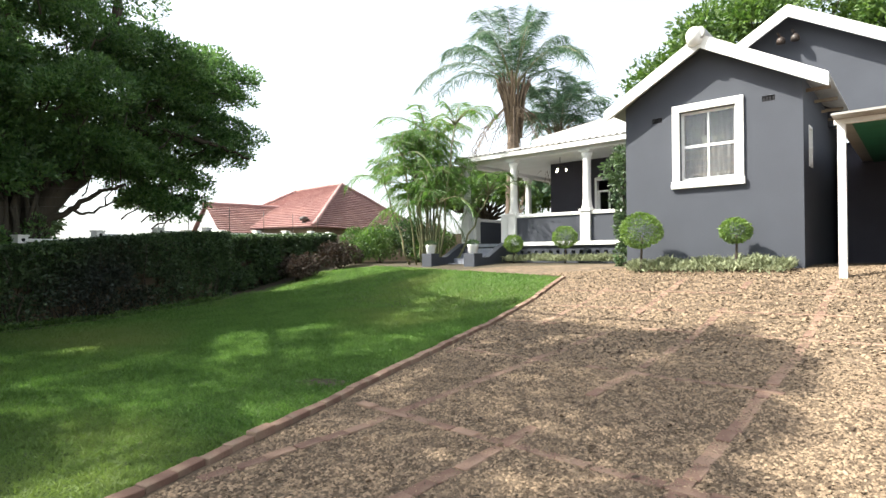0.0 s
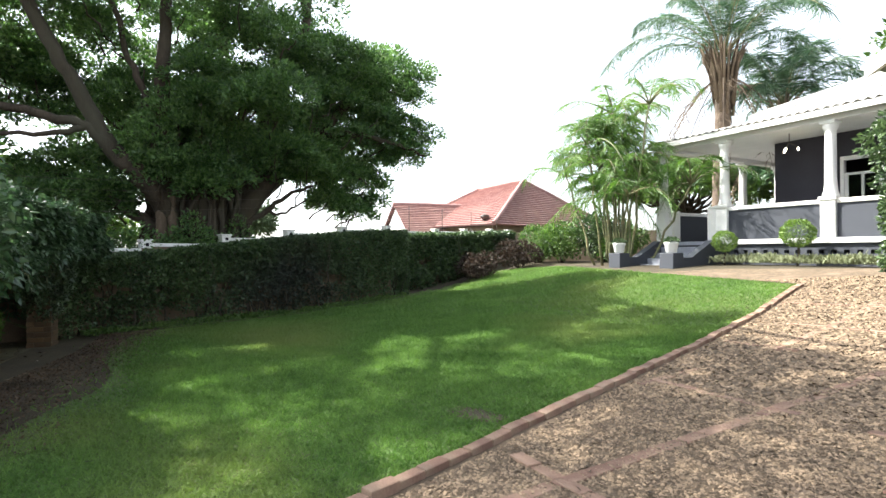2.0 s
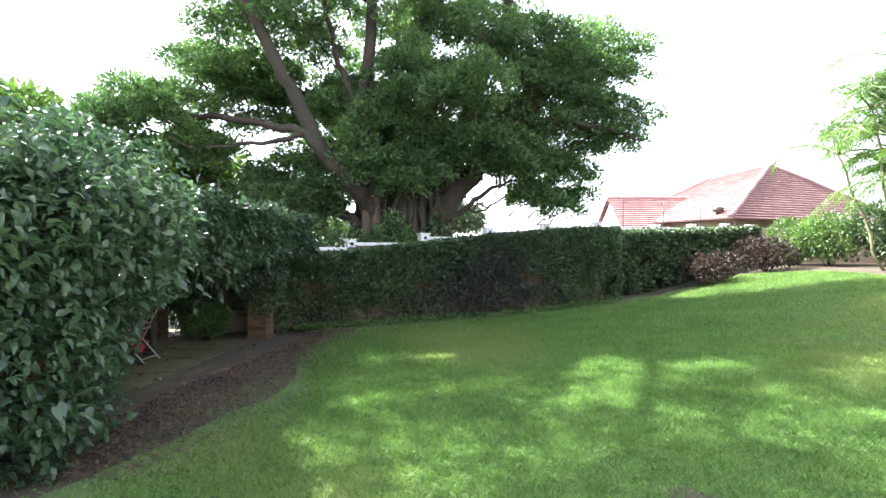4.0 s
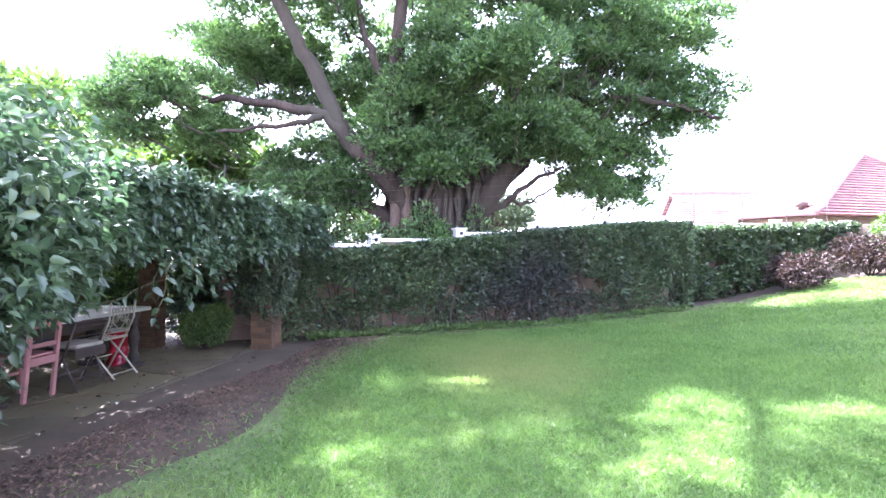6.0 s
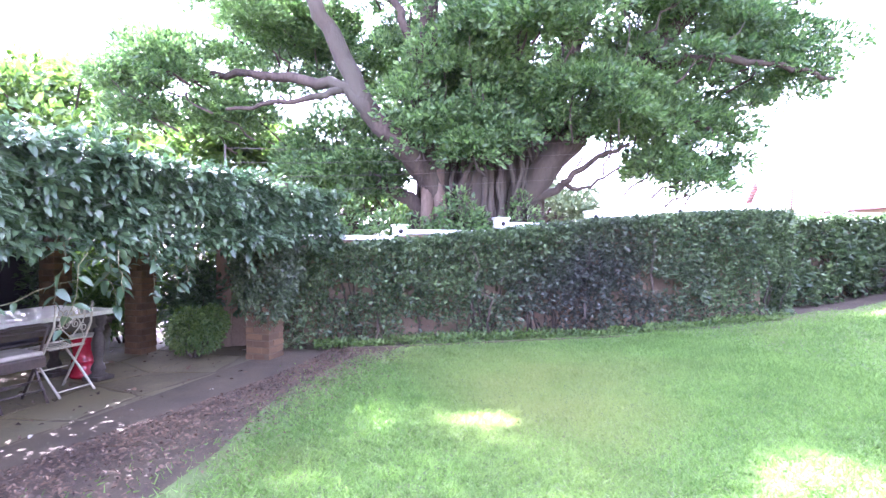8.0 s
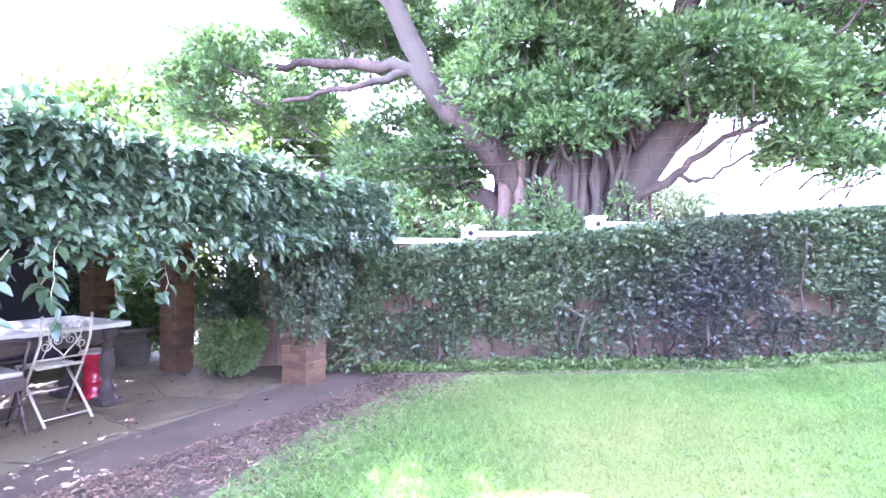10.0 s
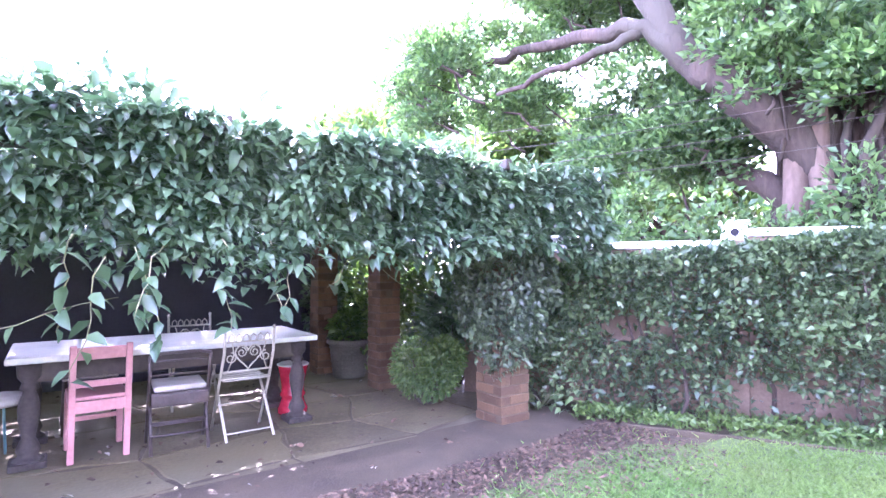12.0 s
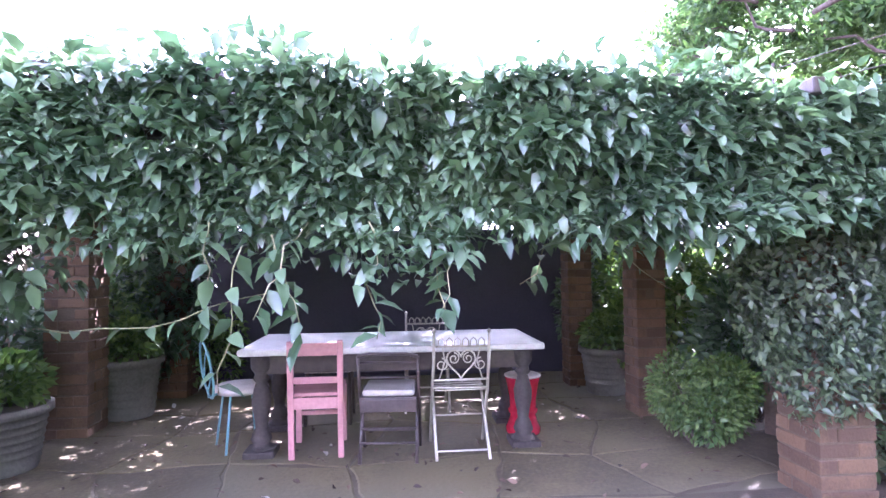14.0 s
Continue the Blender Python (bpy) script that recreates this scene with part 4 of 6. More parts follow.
# leaf masses of the crown: centre, radii, number of pads
# the mass at (-3.6, 1.4, 5.9) is added to shade shrubs behind the wall
MASSES = ((-4.45, -1.0, 4.1, 1.55, 1.1, 0.95, 46), (-1.55, -0.8, 2.95, 1.2, 0.9, 0.75, 34), (-1.4, 0.6, 5.5, 1.4, 1.0, 1.4, 24), (0.35, -1.5, 3.75, 1.15, 0.5, 0.75, 30), (0.45, -1.75, 3.1, 1.25, 0.35, 0.4, 16), (-3.2, -0.6, 5.9, 1.2, 0.9, 0.8, 16), (6.2, 0.2, 8.3, 1.3, 1.5, 1.2, 30), (3.6, -1.6, 5.9, 1.2, 0.7, 0.8, 18), (5.9, -0.4, 4.6, 0.9, 0.9, 0.8, 14), (1.95, -2.7, 4.8, 0.62, 0.55, 0.55, 16), (1.8, -0.3, 6.3, 1.4, 1.1, 1.3, 34), (4.7, -0.4, 4.6, 1.8, 1.3, 1.15, 44), (4.4, -0.6, 3.1, 1.15, 0.8, 0.75, 26), (3.5, -0.9, 3.5, 0.8, 0.6, 0.5, 12), (-2.7, 0.3, 5.2, 1.2, 0.8, 1.0, 22), (-3.6, 1.4, 5.9, 1.5, 1.1, 0.8, 30), (2.5, -1.3, 3.75, 0.95, 0.8, 0.6, 22), (4.6, 0.0, 7.0, 1.9, 1.6, 1.2, 40), (-2.2, -0.4, 7.2, 1.6, 1.3, 1.0, 28), (0.7, -1.6, 5.2, 1.0, 0.7, 0.8, 16), (0.8, 2.6, 5.0, 3.2, 1.2, 2.2, 46), (6.0, -0.4, 6.3, 1.0, 1.0, 0.7, 16), (-0.2, 0.6, 8.6, 2.6, 2.2, 1.5, 44), (3.4, 0.4, 9.0, 2.4, 2.2, 1.5, 40), (-4.4, 0.2, 8.9, 1.8, 1.8, 0.9, 26), (1.0, 3.0, 9.2, 3.4, 1.8, 1.5, 34))
clumps = []
for cx, cy, cz, rx, ry, rz, count in MASSES:
    for k in range(int(count * 1.35)):
        d = Vector(rng.normal(0, 1, 3)).normalized() * float(rng.uniform(0.3, 1.0) ** 0.5)
        clumps.append((cx + rx * d.x, cy + ry * d.y, cz + rz * d.z, float(rng.uniform(0.3, 0.6))))
# looser pads that fill the dome between the masses
for k in range(270):
    d = Vector(rng.normal(0, 1, 3)).normalized() * float(rng.uniform(0.55, 1.0))
    c = (1.1 + 5.3 * d.x, 0.4 + 3.4 * d.y, 6.6 + 3.9 * d.z)
    if c[2] > 3.3 + 0.5 * noise.noise(Vector((c[0], c[1], 1.0))) and noise.noise(Vector((c[0] * 0.6, c[1] * 0.6, c[2] * 0.8))) < 0.22 and not (c[0] < -1.6 and c[2] < 6.0) and not (-1.4 < c[0] < 3.2 and c[1] < -1.0 and c[2] < 6.0):
        clumps.append((*c, float(rng.uniform(0.32, 0.62))))
# unseen boughs added to shade lawn and drive: their shadow keeps within SHADE
SHADE = ((-2.7, 1.8), (0.1, 2.9), (0.7, 4.3), (1.5, 6.4), (1.3, 8.1), (0.3, 7.7), (-0.8, 8.2), (-1.9, 8.8), (-2.4, 10.6), (-4.2, 11.2), (-6.5, 13.3), (-9.0, 13.8), (-11.5, 14.5), (-12.0, 3.5), (-6.5, 1.6))


def in_shade(x, y):
    inside = False
    for (x0, y0), (x1, y1) in zip(SHADE, SHADE[1:] + SHADE[:1]):
        if (y0 > y) != (y1 > y) and x < x0 + (y - y0) * (x1 - x0) / (y1 - y0):
            inside = not inside
    return inside


def fleck(x, y):
    """Noise gaps kept free of leaf for sun flecks, at two sizes."""
    less = 0.35 if x > -2.7 else 0.0
    return noise.noise(Vector((x * 1.05, y * 1.2, 4.0))) > 0.3 + less or noise.noise(Vector((x * 2.5, y * 2.5, 9.0))) > 0.26 + less


def landing(p, z0=0.1):
    w = TREE @ Vector(p)
    q = w - SUN * ((w.z - z0) / SUN.z)
    return q.x, q.y


# high crown pads stay only where their shadow suits SHADE and its flecks
clumps = [c for c in clumps if c[2] < 7.0 or landing(c[:3])[0] < -9.5 or in_shade(*landing(c[:3])) and not fleck(*landing(c[:3]))]
TREE_I = TREE.inverted()
# added clumps, set back along the sun from the ground to be shaded
for count, x0, x1 in ((680, -9.5, -2.7), (720, -2.9, 1.6)):
    for k in range(count):
        gx, gy = float(rng.uniform(x0, x1)), float(rng.uniform(1.6, 13.6))
        if in_shade(gx, gy) and not fleck(gx, gy):
            h = float(rng.uniform(8.9, 10.4))
            q = TREE_I @ (Vector((gx, gy, 0.1)) + SUN * (h / SUN.z))
            clumps.append((q.x, q.y, q.z, float(rng.uniform(0.24, 0.38))))
# more unseen clumps, added to shade the terrace
for k in range(40):
    clumps.append((float(rng.uniform(-12.0, -7.0)), float(rng.uniform(-2.0, 3.5)), float(rng.uniform(9.9, 11.2)), float(rng.uniform(0.4, 0.6))))
Ps, Ds = [], []
for x, y, z, r in clumps:
    n = int((1400 if z < 7.6 else 950) * r * r + 60)
    P, D = shell(n, (x, y, z), (r, r, r * 0.55), 0.45, -0.35)
    Ps.append(P)
    D[:, 2] += 0.1
    Ds.append(D + rng.normal(0, 0.5, D.shape))
# one mesh for the seen pads and the added shade clumps
leaves("crown", np.concatenate(Ps), np.concatenate(Ds), 0.09, "fig_leaf", tree, width=0.5, small=True)
bm = bmesh.new()
for x, y, z, r in clumps[::3]:
    a = Vector((x, y, z)) + Vector(((0.7 - x) * 0.12, (-0.5 - y) * 0.12, -0.35 - 0.3 * r)) + Vector(rng.normal(0, 0.15, 3))
    tube(bm, bend(a, (x, y, z), 4, 0, 0.05), (0.022, 0.019, 0.016, 0.012, 0.007), 5)
part("twigwork", bm, "bark", tree)["kind"] = "stuff"
for k in range(12):
    x, y = rng.uniform(-0.6, 3.5), rng.uniform(-1.9, -0.6)
    part("aerial_root", tube(bmesh.new(), bend((x, y, rng.uniform(4.2, 5.6)), (x + rng.normal(0, 0.15), y, rng.uniform(2.4, 3.4)), 5, 0, 0.05), 0.013, 5), "bark", tree)


def broad_tree(x, y, z0, h, r, n, size, material, label):
    t = empty("tree", pose(x, y, z0), label, "tree")
    bm = tube(bmesh.new(), bend((0, 0, -0.3), (0.3, 0.1, h * 0.55), 5, 0, 0.1), np.linspace(0.3, 0.14, 6), 9)
    Ps, Ds = [], []
    for k in range(46):
        a = rng.uniform(0, 2 * math.pi)
        q = rng.random() ** 0.6
        c = (q * r * math.cos(a), q * r * math.sin(a), h * 0.5 + (h * 0.5) * math.sqrt(1 - q * q * 0.95) * rng.uniform(0.55, 1))
        cr = r * rng.uniform(0.16, 0.3)
        P, D = shell(n // 46, c, (cr, cr, cr * 0.7), 0.4, -0.7)
        Ps.append(P)
        Ds.append(D + rng.normal(0, 0.5, D.shape))
        tube(bm, bend((0.25, 0.1, h * 0.45), c, 4, 0, 0.12), np.linspace(0.09, 0.02, 5), 5)
    part("trunk", bm, "bark", t)
    leaves("crown", np.concatenate(Ps), np.concatenate(Ds), size, material, t, width=0.5, small=True)
    return t


broad_tree(5.2, 28.5, 1.0, 12.5, 5.2, 24000, 0.23, "bright_leaf", "light green leafy tree behind the house roof")
broad_tree(12.5, 27.0, 1.0, 13.5, 5.2, 18000, 0.23, "bright_leaf", "light green leafy tree behind the house roof")
broad_tree(-20.5, -2.4, -0.2, 6.2, 3.2, 9000, 0.26, "bright_leaf", "pale sunlit tree beyond the pergola")
broad_tree(-17.5, 2.6, -0.2, 4.6, 2.2, 8000, 0.2, "bright_leaf", "yellow-green small tree behind the garden wall")
broad_tree(-18.0, 4.8, -0.2, 3.6, 2.2, 9000, 0.16, "bright_leaf", "low yellow-green tree behind the garden wall")
broad_tree(-9.0, 30.0, 0.5, 6.0, 3.4, 9000, 0.3, "bright_leaf", "light green tree behind the verandah")
broad_tree(-3.0, 31.0, 0.5, 6.2, 3.8, 9000, 0.3, "palm_leaf", "dark green tree behind the verandah")
broad_tree(-26.0, 14.0, 0.0, 4.2, 2.8, 7000, 0.24, "far_green", "pale distant tree over the garden wall")
for x, y in ((-12.6, 3.4), (-12.45, 4.5), (-12.3, 5.5), (-12.3, 6.5), (-12.35, 7.4)):
    shrub("shrub", x, y, 0.65, 2.2, 4200, 0.09, "fig_leaf", "leafy green shrub growing behind the garden wall", z0=0.0)

# ---- palms ----


def frond(bm_rib, Ps, Ds, base, az, length, lift, droop, n, leaf_len, vee=0.5):
    """An arching feather frond: rib points, then leaflets on both sides that hang towards the tip."""
    length, lift, droop = float(length), float(lift), float(droop)
    d = Vector((math.cos(az), math.sin(az), 0))
    side = Vector((-d.y, d.x, 0))
    pts = []
    for i in range(11):
        t = i / 10
        pts.append(Vector(base) + d * length * (t * math.cos(lift) * (1 - 0.15 * t)) + Vector((0, 0, length * (t * math.sin(lift) - droop * t * t))))
    tube(bm_rib, pts, np.linspace(0.028, 0.006, 11), 5)
    for i in range(n):
        t = 0.14 + 0.86 * (i + rng.random()) / n
        f = min(t * 10, 9.999)
        k = int(f)
        p = pts[k].lerp(pts[k + 1], f - k)
        tan = (pts[k + 1] - pts[k]).normalized()
        for s in (-1, 1):
            w = tan * 0.55 + side * s * 0.9 + Vector((0, 0, vee * (0.5 - t) - 0.25)) + Vector(rng.normal(0, 0.16, 3))
            Ps.append(p)
            Ds.append(w)


def feather_palm(x, y, z0, h, nf, length, material, label, n=46, leaf=0.55, dead=10, trunk_r=0.2, lean=(0.2, 0.1)):
    p = empty("palm_tree", pose(x, y, z0), label, "palm")
    tz = h
    part("trunk", tube(bmesh.new(), bend((0, 0, -0.4), (lean[0], lean[1], tz), 8, 0, 0.02), np.linspace(trunk_r * 1.15, trunk_r * 0.95, 9), 14), "palm_bark", p)
    rib = bmesh.new()
    Ps, Ds = [], []
    for k in range(nf):
        az = 2.399 * k + rng.normal(0, 0.12)
        q = k / nf
        frond(rib, Ps, Ds, (lean[0], lean[1], tz + 0.25), az, length * rng.uniform(0.85, 1.08), radians(82 - 50 * q), 0.4 + 0.26 * q, n, leaf)
    part("rib", rib, "cane", p)
    leaves("frond_foliage", np.array([tuple(v) for v in Ps]), np.array([tuple(v) for v in Ds]), leaf, material, p, width=0.036, spread=0.3, droop=0.5)
    if dead:
        bm = bmesh.new()
        for k in range(dead * 5):
            a = rng.uniform(0, 2 * math.pi)
            r = trunk_r * rng.uniform(0.95, 1.15)
            tube(bm, [(lean[0] + r * math.cos(a), lean[1] + r * math.sin(a), tz - rng.uniform(0.2, 1.9)), (lean[0] + r * 1.7 * math.cos(a), lean[1] + r * 1.7 * math.sin(a), tz + rng.uniform(-0.2, 0.4)), (lean[0] + 2.6 * r * math.cos(a), lean[1] + 2.6 * r * math.sin(a), tz + rng.uniform(0.3, 0.9))], (0.06, 0.045, 0.02), 5)
        part("leaf_base", bm, "dead_frond", p)
        Ps, Ds = [], []
        rib = bmesh.new()
        for k in range(dead):
            frond(rib, Ps, Ds, (lean[0], lean[1], tz - 0.3), 2.399 * k + 0.7, length * 0.55, radians(-25), 0.75, 26, leaf * 0.7)
        part("dead_rib", rib, "dead_frond", p)
        leaves("dead_foliage", np.array([tuple(v) for v in Ps]), np.array([tuple(v) for v in Ds]), leaf * 0.7, "dead_frond", p, width=0.06, droop=0.5)
    return p


feather_palm(-5.45, 22.4, 1.0, 7.1, 21, 6.2, "palm_leaf", "tall feather palm with shaggy brown trunk behind the verandah", n=130, leaf=0.62, trunk_r=0.27)
feather_palm(-4.0, 25.2, 1.0, 5.6, 17, 4.9, "palm_leaf", "second feather palm with drooping fronds behind the roof", n=84, leaf=0.85, dead=4)

# multi-stemmed cane palm by the steps
AR = (-6.9, 17.0)
areca = empty("cane_palm", pose(AR[0], AR[1], float(land(*AR))), "clump of yellow-green cane palms with bare stems", "palm")
rib = bmesh.new()
Ps, Ds = [], []
for k in range(20):
    a = rng.uniform(0, 2 * math.pi)
    r = rng.uniform(0.1, 0.8)
    b = Vector((r * math.cos(a), r * math.sin(a) * 0.6, -0.05))
    top = Vector((b.x * 2.4 + rng.normal(0, 0.15), b.y * 2.2, rng.uniform(1.5, 4.7)))
    bm = tube(bmesh.new(), bend(b, top, 7, 0, 0.03), np.linspace(0.038, 0.026, 8), 8)
    for j in range(1, 9):
        q = b.lerp(top, j / 9)
        lathe(bm, [(0.035, -0.012), (0.041, 0), (0.035, 0.012)], 8, Matrix.Translation(q))
    part("stem", bm, "cane", areca)
    for j in range(7):
        frond(rib, Ps, Ds, top, 2.399 * j + k, rng.uniform(1.5, 2.5), radians(rng.uniform(12, 80)), rng.uniform(0.45, 0.9), 40, 0.4)
part("rib", rib, "cane", areca)
leaves("frond_foliage", np.array([tuple(v) for v in Ps]), np.array([tuple(v) for v in Ds]), 0.44, "areca_leaf", areca, width=0.042, spread=0.35, droop=0.4)

# ---- the neighbour's red-tiled house ----
NB = pose(-16.84, 24.63, 0.0, 0, 0, -7.1)  # origin at the roof's near corner, y away from it
neighbour = empty("neighbour_house", NB, "neighbouring house with red tiled hip roof and white-gabled wing", "house")


def tiled(name, a, b, c, d, courses, parent):
    """Roof slope laid in overlapping tile courses: eave a-b, ridge d-c."""
    a, b, c, d = map(Vector, (a, b, c, d))
    nrm = (b - a).cross(d - a).normalized()
    if nrm.z < 0:
        nrm = -nrm
    slope_ob = new(name)
    slope_ob.parent = parent
    for k in range(courses):
        verts, faces = [], []
        t0, t1 = k / courses, (k + 1) / courses
        for t, lift in ((t0, 0.1), (t0, 0.0), (t1, 0.02)):
            verts += [a.lerp(d, t) + nrm * lift, b.lerp(c, t) + nrm * lift]
        faces += [(0, 1, 3, 2), (0, 4, 5, 1)]
        raw("tile_course", verts, faces, "tile_red", slope_ob)
    return slope_ob


ez, rz = 2.86, 5.97
part("wall", boxes((-7.7, 0.5, -1.0, -0.5, 11.9, ez)), "plaster", neighbour)
R0, R1 = (-3.0, 6.2, rz), (-7.0, 6.2, rz - 0.25)
C00, C01, C11, C10 = (0, 0, ez), (0, 12.4, ez), (-8.4, 12.4, ez), (-8.4, 0, ez)
tiled("roof", C00, C01, R0, R0, 24, neighbour)
tiled("roof", C10, C00, R0, R1, 24, neighbour)
tiled("roof", C01, C11, R1, R0, 24, neighbour)
tiled("roof", C11, C10, R1, R1, 24, neighbour)
for a, b in ((C00, R0), (C10, R1), (R0, R1), (C01, R0), (C11, R1)):
    part("ridge_tiles", tube(bmesh.new(), bend((a[0], a[1], a[2] + 0.08), (b[0], b[1], b[2] + 0.08), 14, 0, 0.01), 0.12, 8), "tile_red", neighbour)
# wing with a white gable, its ridge running into the main roof
WING = Vector((0.33, 0.944, 0))
ACROSS = Vector((0.944, -0.33, 0))
wg = Vector((-7.28, -1.02, 0))


def wing(along, side, z):
    return tuple(wg + WING * along + ACROSS * side + Vector((0, 0, z)))


tiled("roof", wing(-0.1, 2.35, 2.6), wing(6.2, 2.35, 2.6), wing(6.2, 0, 4.34), wing(-0.1, 0, 4.34), 15, neighbour)
tiled("roof", wing(6.2, -2.35, 2.6), wing(-0.1, -2.35, 2.6), wing(-0.1, 0, 4.34), wing(6.2, 0, 4.34), 15, neighbour)
part("ridge_tiles", tube(bmesh.new(), bend(wing(-0.1, 0, 4.4), wing(5.6, 0, 4.4), 12, 0, 0.01), 0.12, 8), "tile_red", neighbour)
ring = [(-2.15, -1.0), (2.15, -1.0), (2.15, 2.62), (0, 4.22), (-2.15, 2.62)]
gv = [wing(0.1, a, z) for a, z in ring] + [wing(0.35, a, z) for a, z in ring]
raw("gable", gv, [(0, 1, 2, 3, 4), (9, 8, 7, 6, 5)] + [(k, k + 5, (k + 1) % 5 + 5, (k + 1) % 5) for k in range(5)], "white", neighbour)
raw("wing_wall", [wing(0.35, 2.1, -1), wing(6, 2.1, -1), wing(6, 2.1, 2.64), wing(0.35, 2.1, 2.64), wing(0.35, 1.9, -1), wing(6, 1.9, -1), wing(6, 1.9, 2.64), wing(0.35, 1.9, 2.64)], [(0, 1, 2, 3), (5, 4, 7, 6), (3, 2, 6, 7)], "white", neighbour)
part("vent_cowl", lathe(bmesh.new(), [(0.12, 0), (0.12, 0.35), (0.26, 0.37), (0.24, 0.55), (0.05, 0.6)], 10, pose(-1.1, 0.5, 2.9)), "metal_brown", neighbour)


# ---- pergola terrace ----
def pw(x, y, z=0.0):
    return PERG @ Vector((x, y, z))


PG = -0.07
terrace = tagged(raw("patio", [tuple(pw(x, y, 0.003)) for x, y in ((-4.6, -1.75), (2.0, -1.95), (2.45, -1.6), (3.4, -1.2), (3.4, 3.2), (-4.6, 3.2))] + [tuple(pw(x, y, -0.2)) for x, y in ((-4.6, -1.75), (2.0, -1.95), (2.45, -1.6), (3.4, -1.2), (3.4, 3.2), (-4.6, 3.2))], [(0, 1, 2, 3, 4, 5), (0, 6, 7, 1), (1, 7, 8, 2), (2, 8, 9, 3)], "concrete"), "worn brown terrace of large irregular slabs scattered with leaves", "patio", kind="structure")
bw = part("wall_back", boxes((-4.2, 2.3, -0.2, 3.2, 2.5, 1.75), m=PERG), "wall_dark")
tagged(bw, "dark purple-black painted back wall of the terrace", "wall", kind="structure")

brick_mesh = bpy.data.meshes.new("brick")
bmb = boxes((-0.112, -0.052, -0.036, 0.112, 0.052, 0.036), bev=0.006)
bmb.to_mesh(brick_mesh)
bmb.free()
brick_mesh.materials.append(M["brick"])


def brick_pillar(x, y, h, wide=1.0, label="square brick pillar of the pergola"):
    """Square pillar, courses of four bricks laid pinwheel round a mortar core."""
    p = empty("brick_pillar", PERG @ pose(x, y, 0, 0, 0, rng.normal(0, 1.5)) @ Matrix.Diagonal((wide, wide, 1, 1)), label, "pillar", "pergola pillars")
    part("mortar_core", boxes((-0.157, -0.157, -0.1, 0.157, 0.157, h)), "mortar", p)
    for k in range(int(h / 0.084)):
        f = 1 if k % 2 else -1
        for q in range(4):
            b = new("brick", brick_mesh)
            b.parent = p
            b.matrix_basis = pose(0, 0, 0.042 + 0.084 * k, 0, 0, 90 * q) @ pose(f * 0.052 + rng.normal(0, 0.002), 0.112 + rng.normal(0, 0.003), 0, rng.normal(0, 0.6), 0, rng.normal(0, 0.8))
    return p


PILLARS = ((-2.5, -1.45), (2.42, -1.32), (-2.55, 0.42), (2.2, 0.4), (-2.25, 1.65), (2.0, 1.6))
for x, y in PILLARS:
    brick_pillar(x, y, 1.95, 0.8 if x > 0 and y > 0 else 1.0)
pergola = empty("pergola_frame", PERG, "weathered timber pergola frame under the creeper", "pergola")
for y in (-1.4, 0.41, 1.62):
    part("beam", boxes((-3.0, y - 0.05, 1.965, 2.85, y + 0.05, 2.09), bev=0.01), "wood_dark", pergola)
for x in np.linspace(-2.8, 2.65, 9):
    part("rafter", boxes((x - 0.03, -1.9, 2.09, x + 0.03, 2.25, 2.17), bev=0.008), "wood_dark", pergola)

creeper = empty("creeper", PERG, "dense large-leafed green creeper draped over the pergola", "creeper")


def lumpy(x, y, z, s=1.4):
    return noise.noise(Vector((x * s, y * s, z * s)))


def creeper_mass(name, n, fn, size=0.12, out=(0, -1, 0.2), label="", ovate=True, mat="creeper_leaf"):
    P = np.array([fn() for _ in range(n)])
    D = np.asarray(out) * 0.8 + rng.normal(0, 0.7, P.shape)
    D[:, 2] -= 0.22
    return leaves(name, P, D, size, mat, creeper, width=0.52, spread=0.45, label=label, droop=0.4, ovate=ovate)


def front_face():
    x, t = rng.uniform(-3.4, 2.9), rng.random() ** 0.8
    while lumpy(x, 3, 0.8 * t, 5.0) > 0.12 and rng.random() < 0.75:
        x, t = rng.uniform(-3.4, 2.9), rng.random() ** 0.8
    hang = 1.36 + 0.16 * lumpy(x, 0, 5, 1.2) + 0.1 * lumpy(x, 0, 9, 3.5) + 0.1 * rng.random() - 0.24 * math.exp(-((x + 0.2) / 0.5) ** 4) * rng.random() ** 2
    z = hang + (2.12 - hang) * t
    return (x, -2.0 + 0.22 * lumpy(x, 1, z, 1.3) + 0.14 * lumpy(x, 2, z, 4.0) + 0.12 * (t - 0.5) ** 2 + abs(rng.normal(0, 0.1)), z)


def canopy_top():
    x, y = rng.uniform(-3.4, 2.9), rng.uniform(-2.05, 2.5)
    return (x, y, 2.08 + 0.16 * lumpy(x, y, 0, 0.9) + 0.14 * lumpy(x, y, 4, 2.5) - rng.normal(0, 0.06))


def canopy_under():
    x, y = rng.uniform(-3.2, 2.7), rng.uniform(-1.9, 2.3)
    return (x, y, 1.95 + 0.25 * lumpy(x, y, 7, 1.6) - abs(rng.normal(0, 0.12)))


def canopy_inner():
    x, y = rng.uniform(-3.4, 3.0), rng.uniform(-1.95, 2.6)
    return (x, y, 2.02 + 0.1 * lumpy(x, y, 2, 1.1) + rng.normal(0, 0.05))


def blob(c, r):
    def f():
        d = Vector(rng.normal(0, 1, 3)).normalized()
        k = 0.6 + 0.45 * rng.random() ** 0.7
        w = 1 + 0.28 * lumpy(d.x * 2 + c[0], d.y * 2, d.z * 2, 1.3)
        return (c[0] + d.x * r[0] * k * w, c[1] + d.y * r[1] * k * w, max(0.03, c[2] + d.z * r[2] * k * w))
    return f


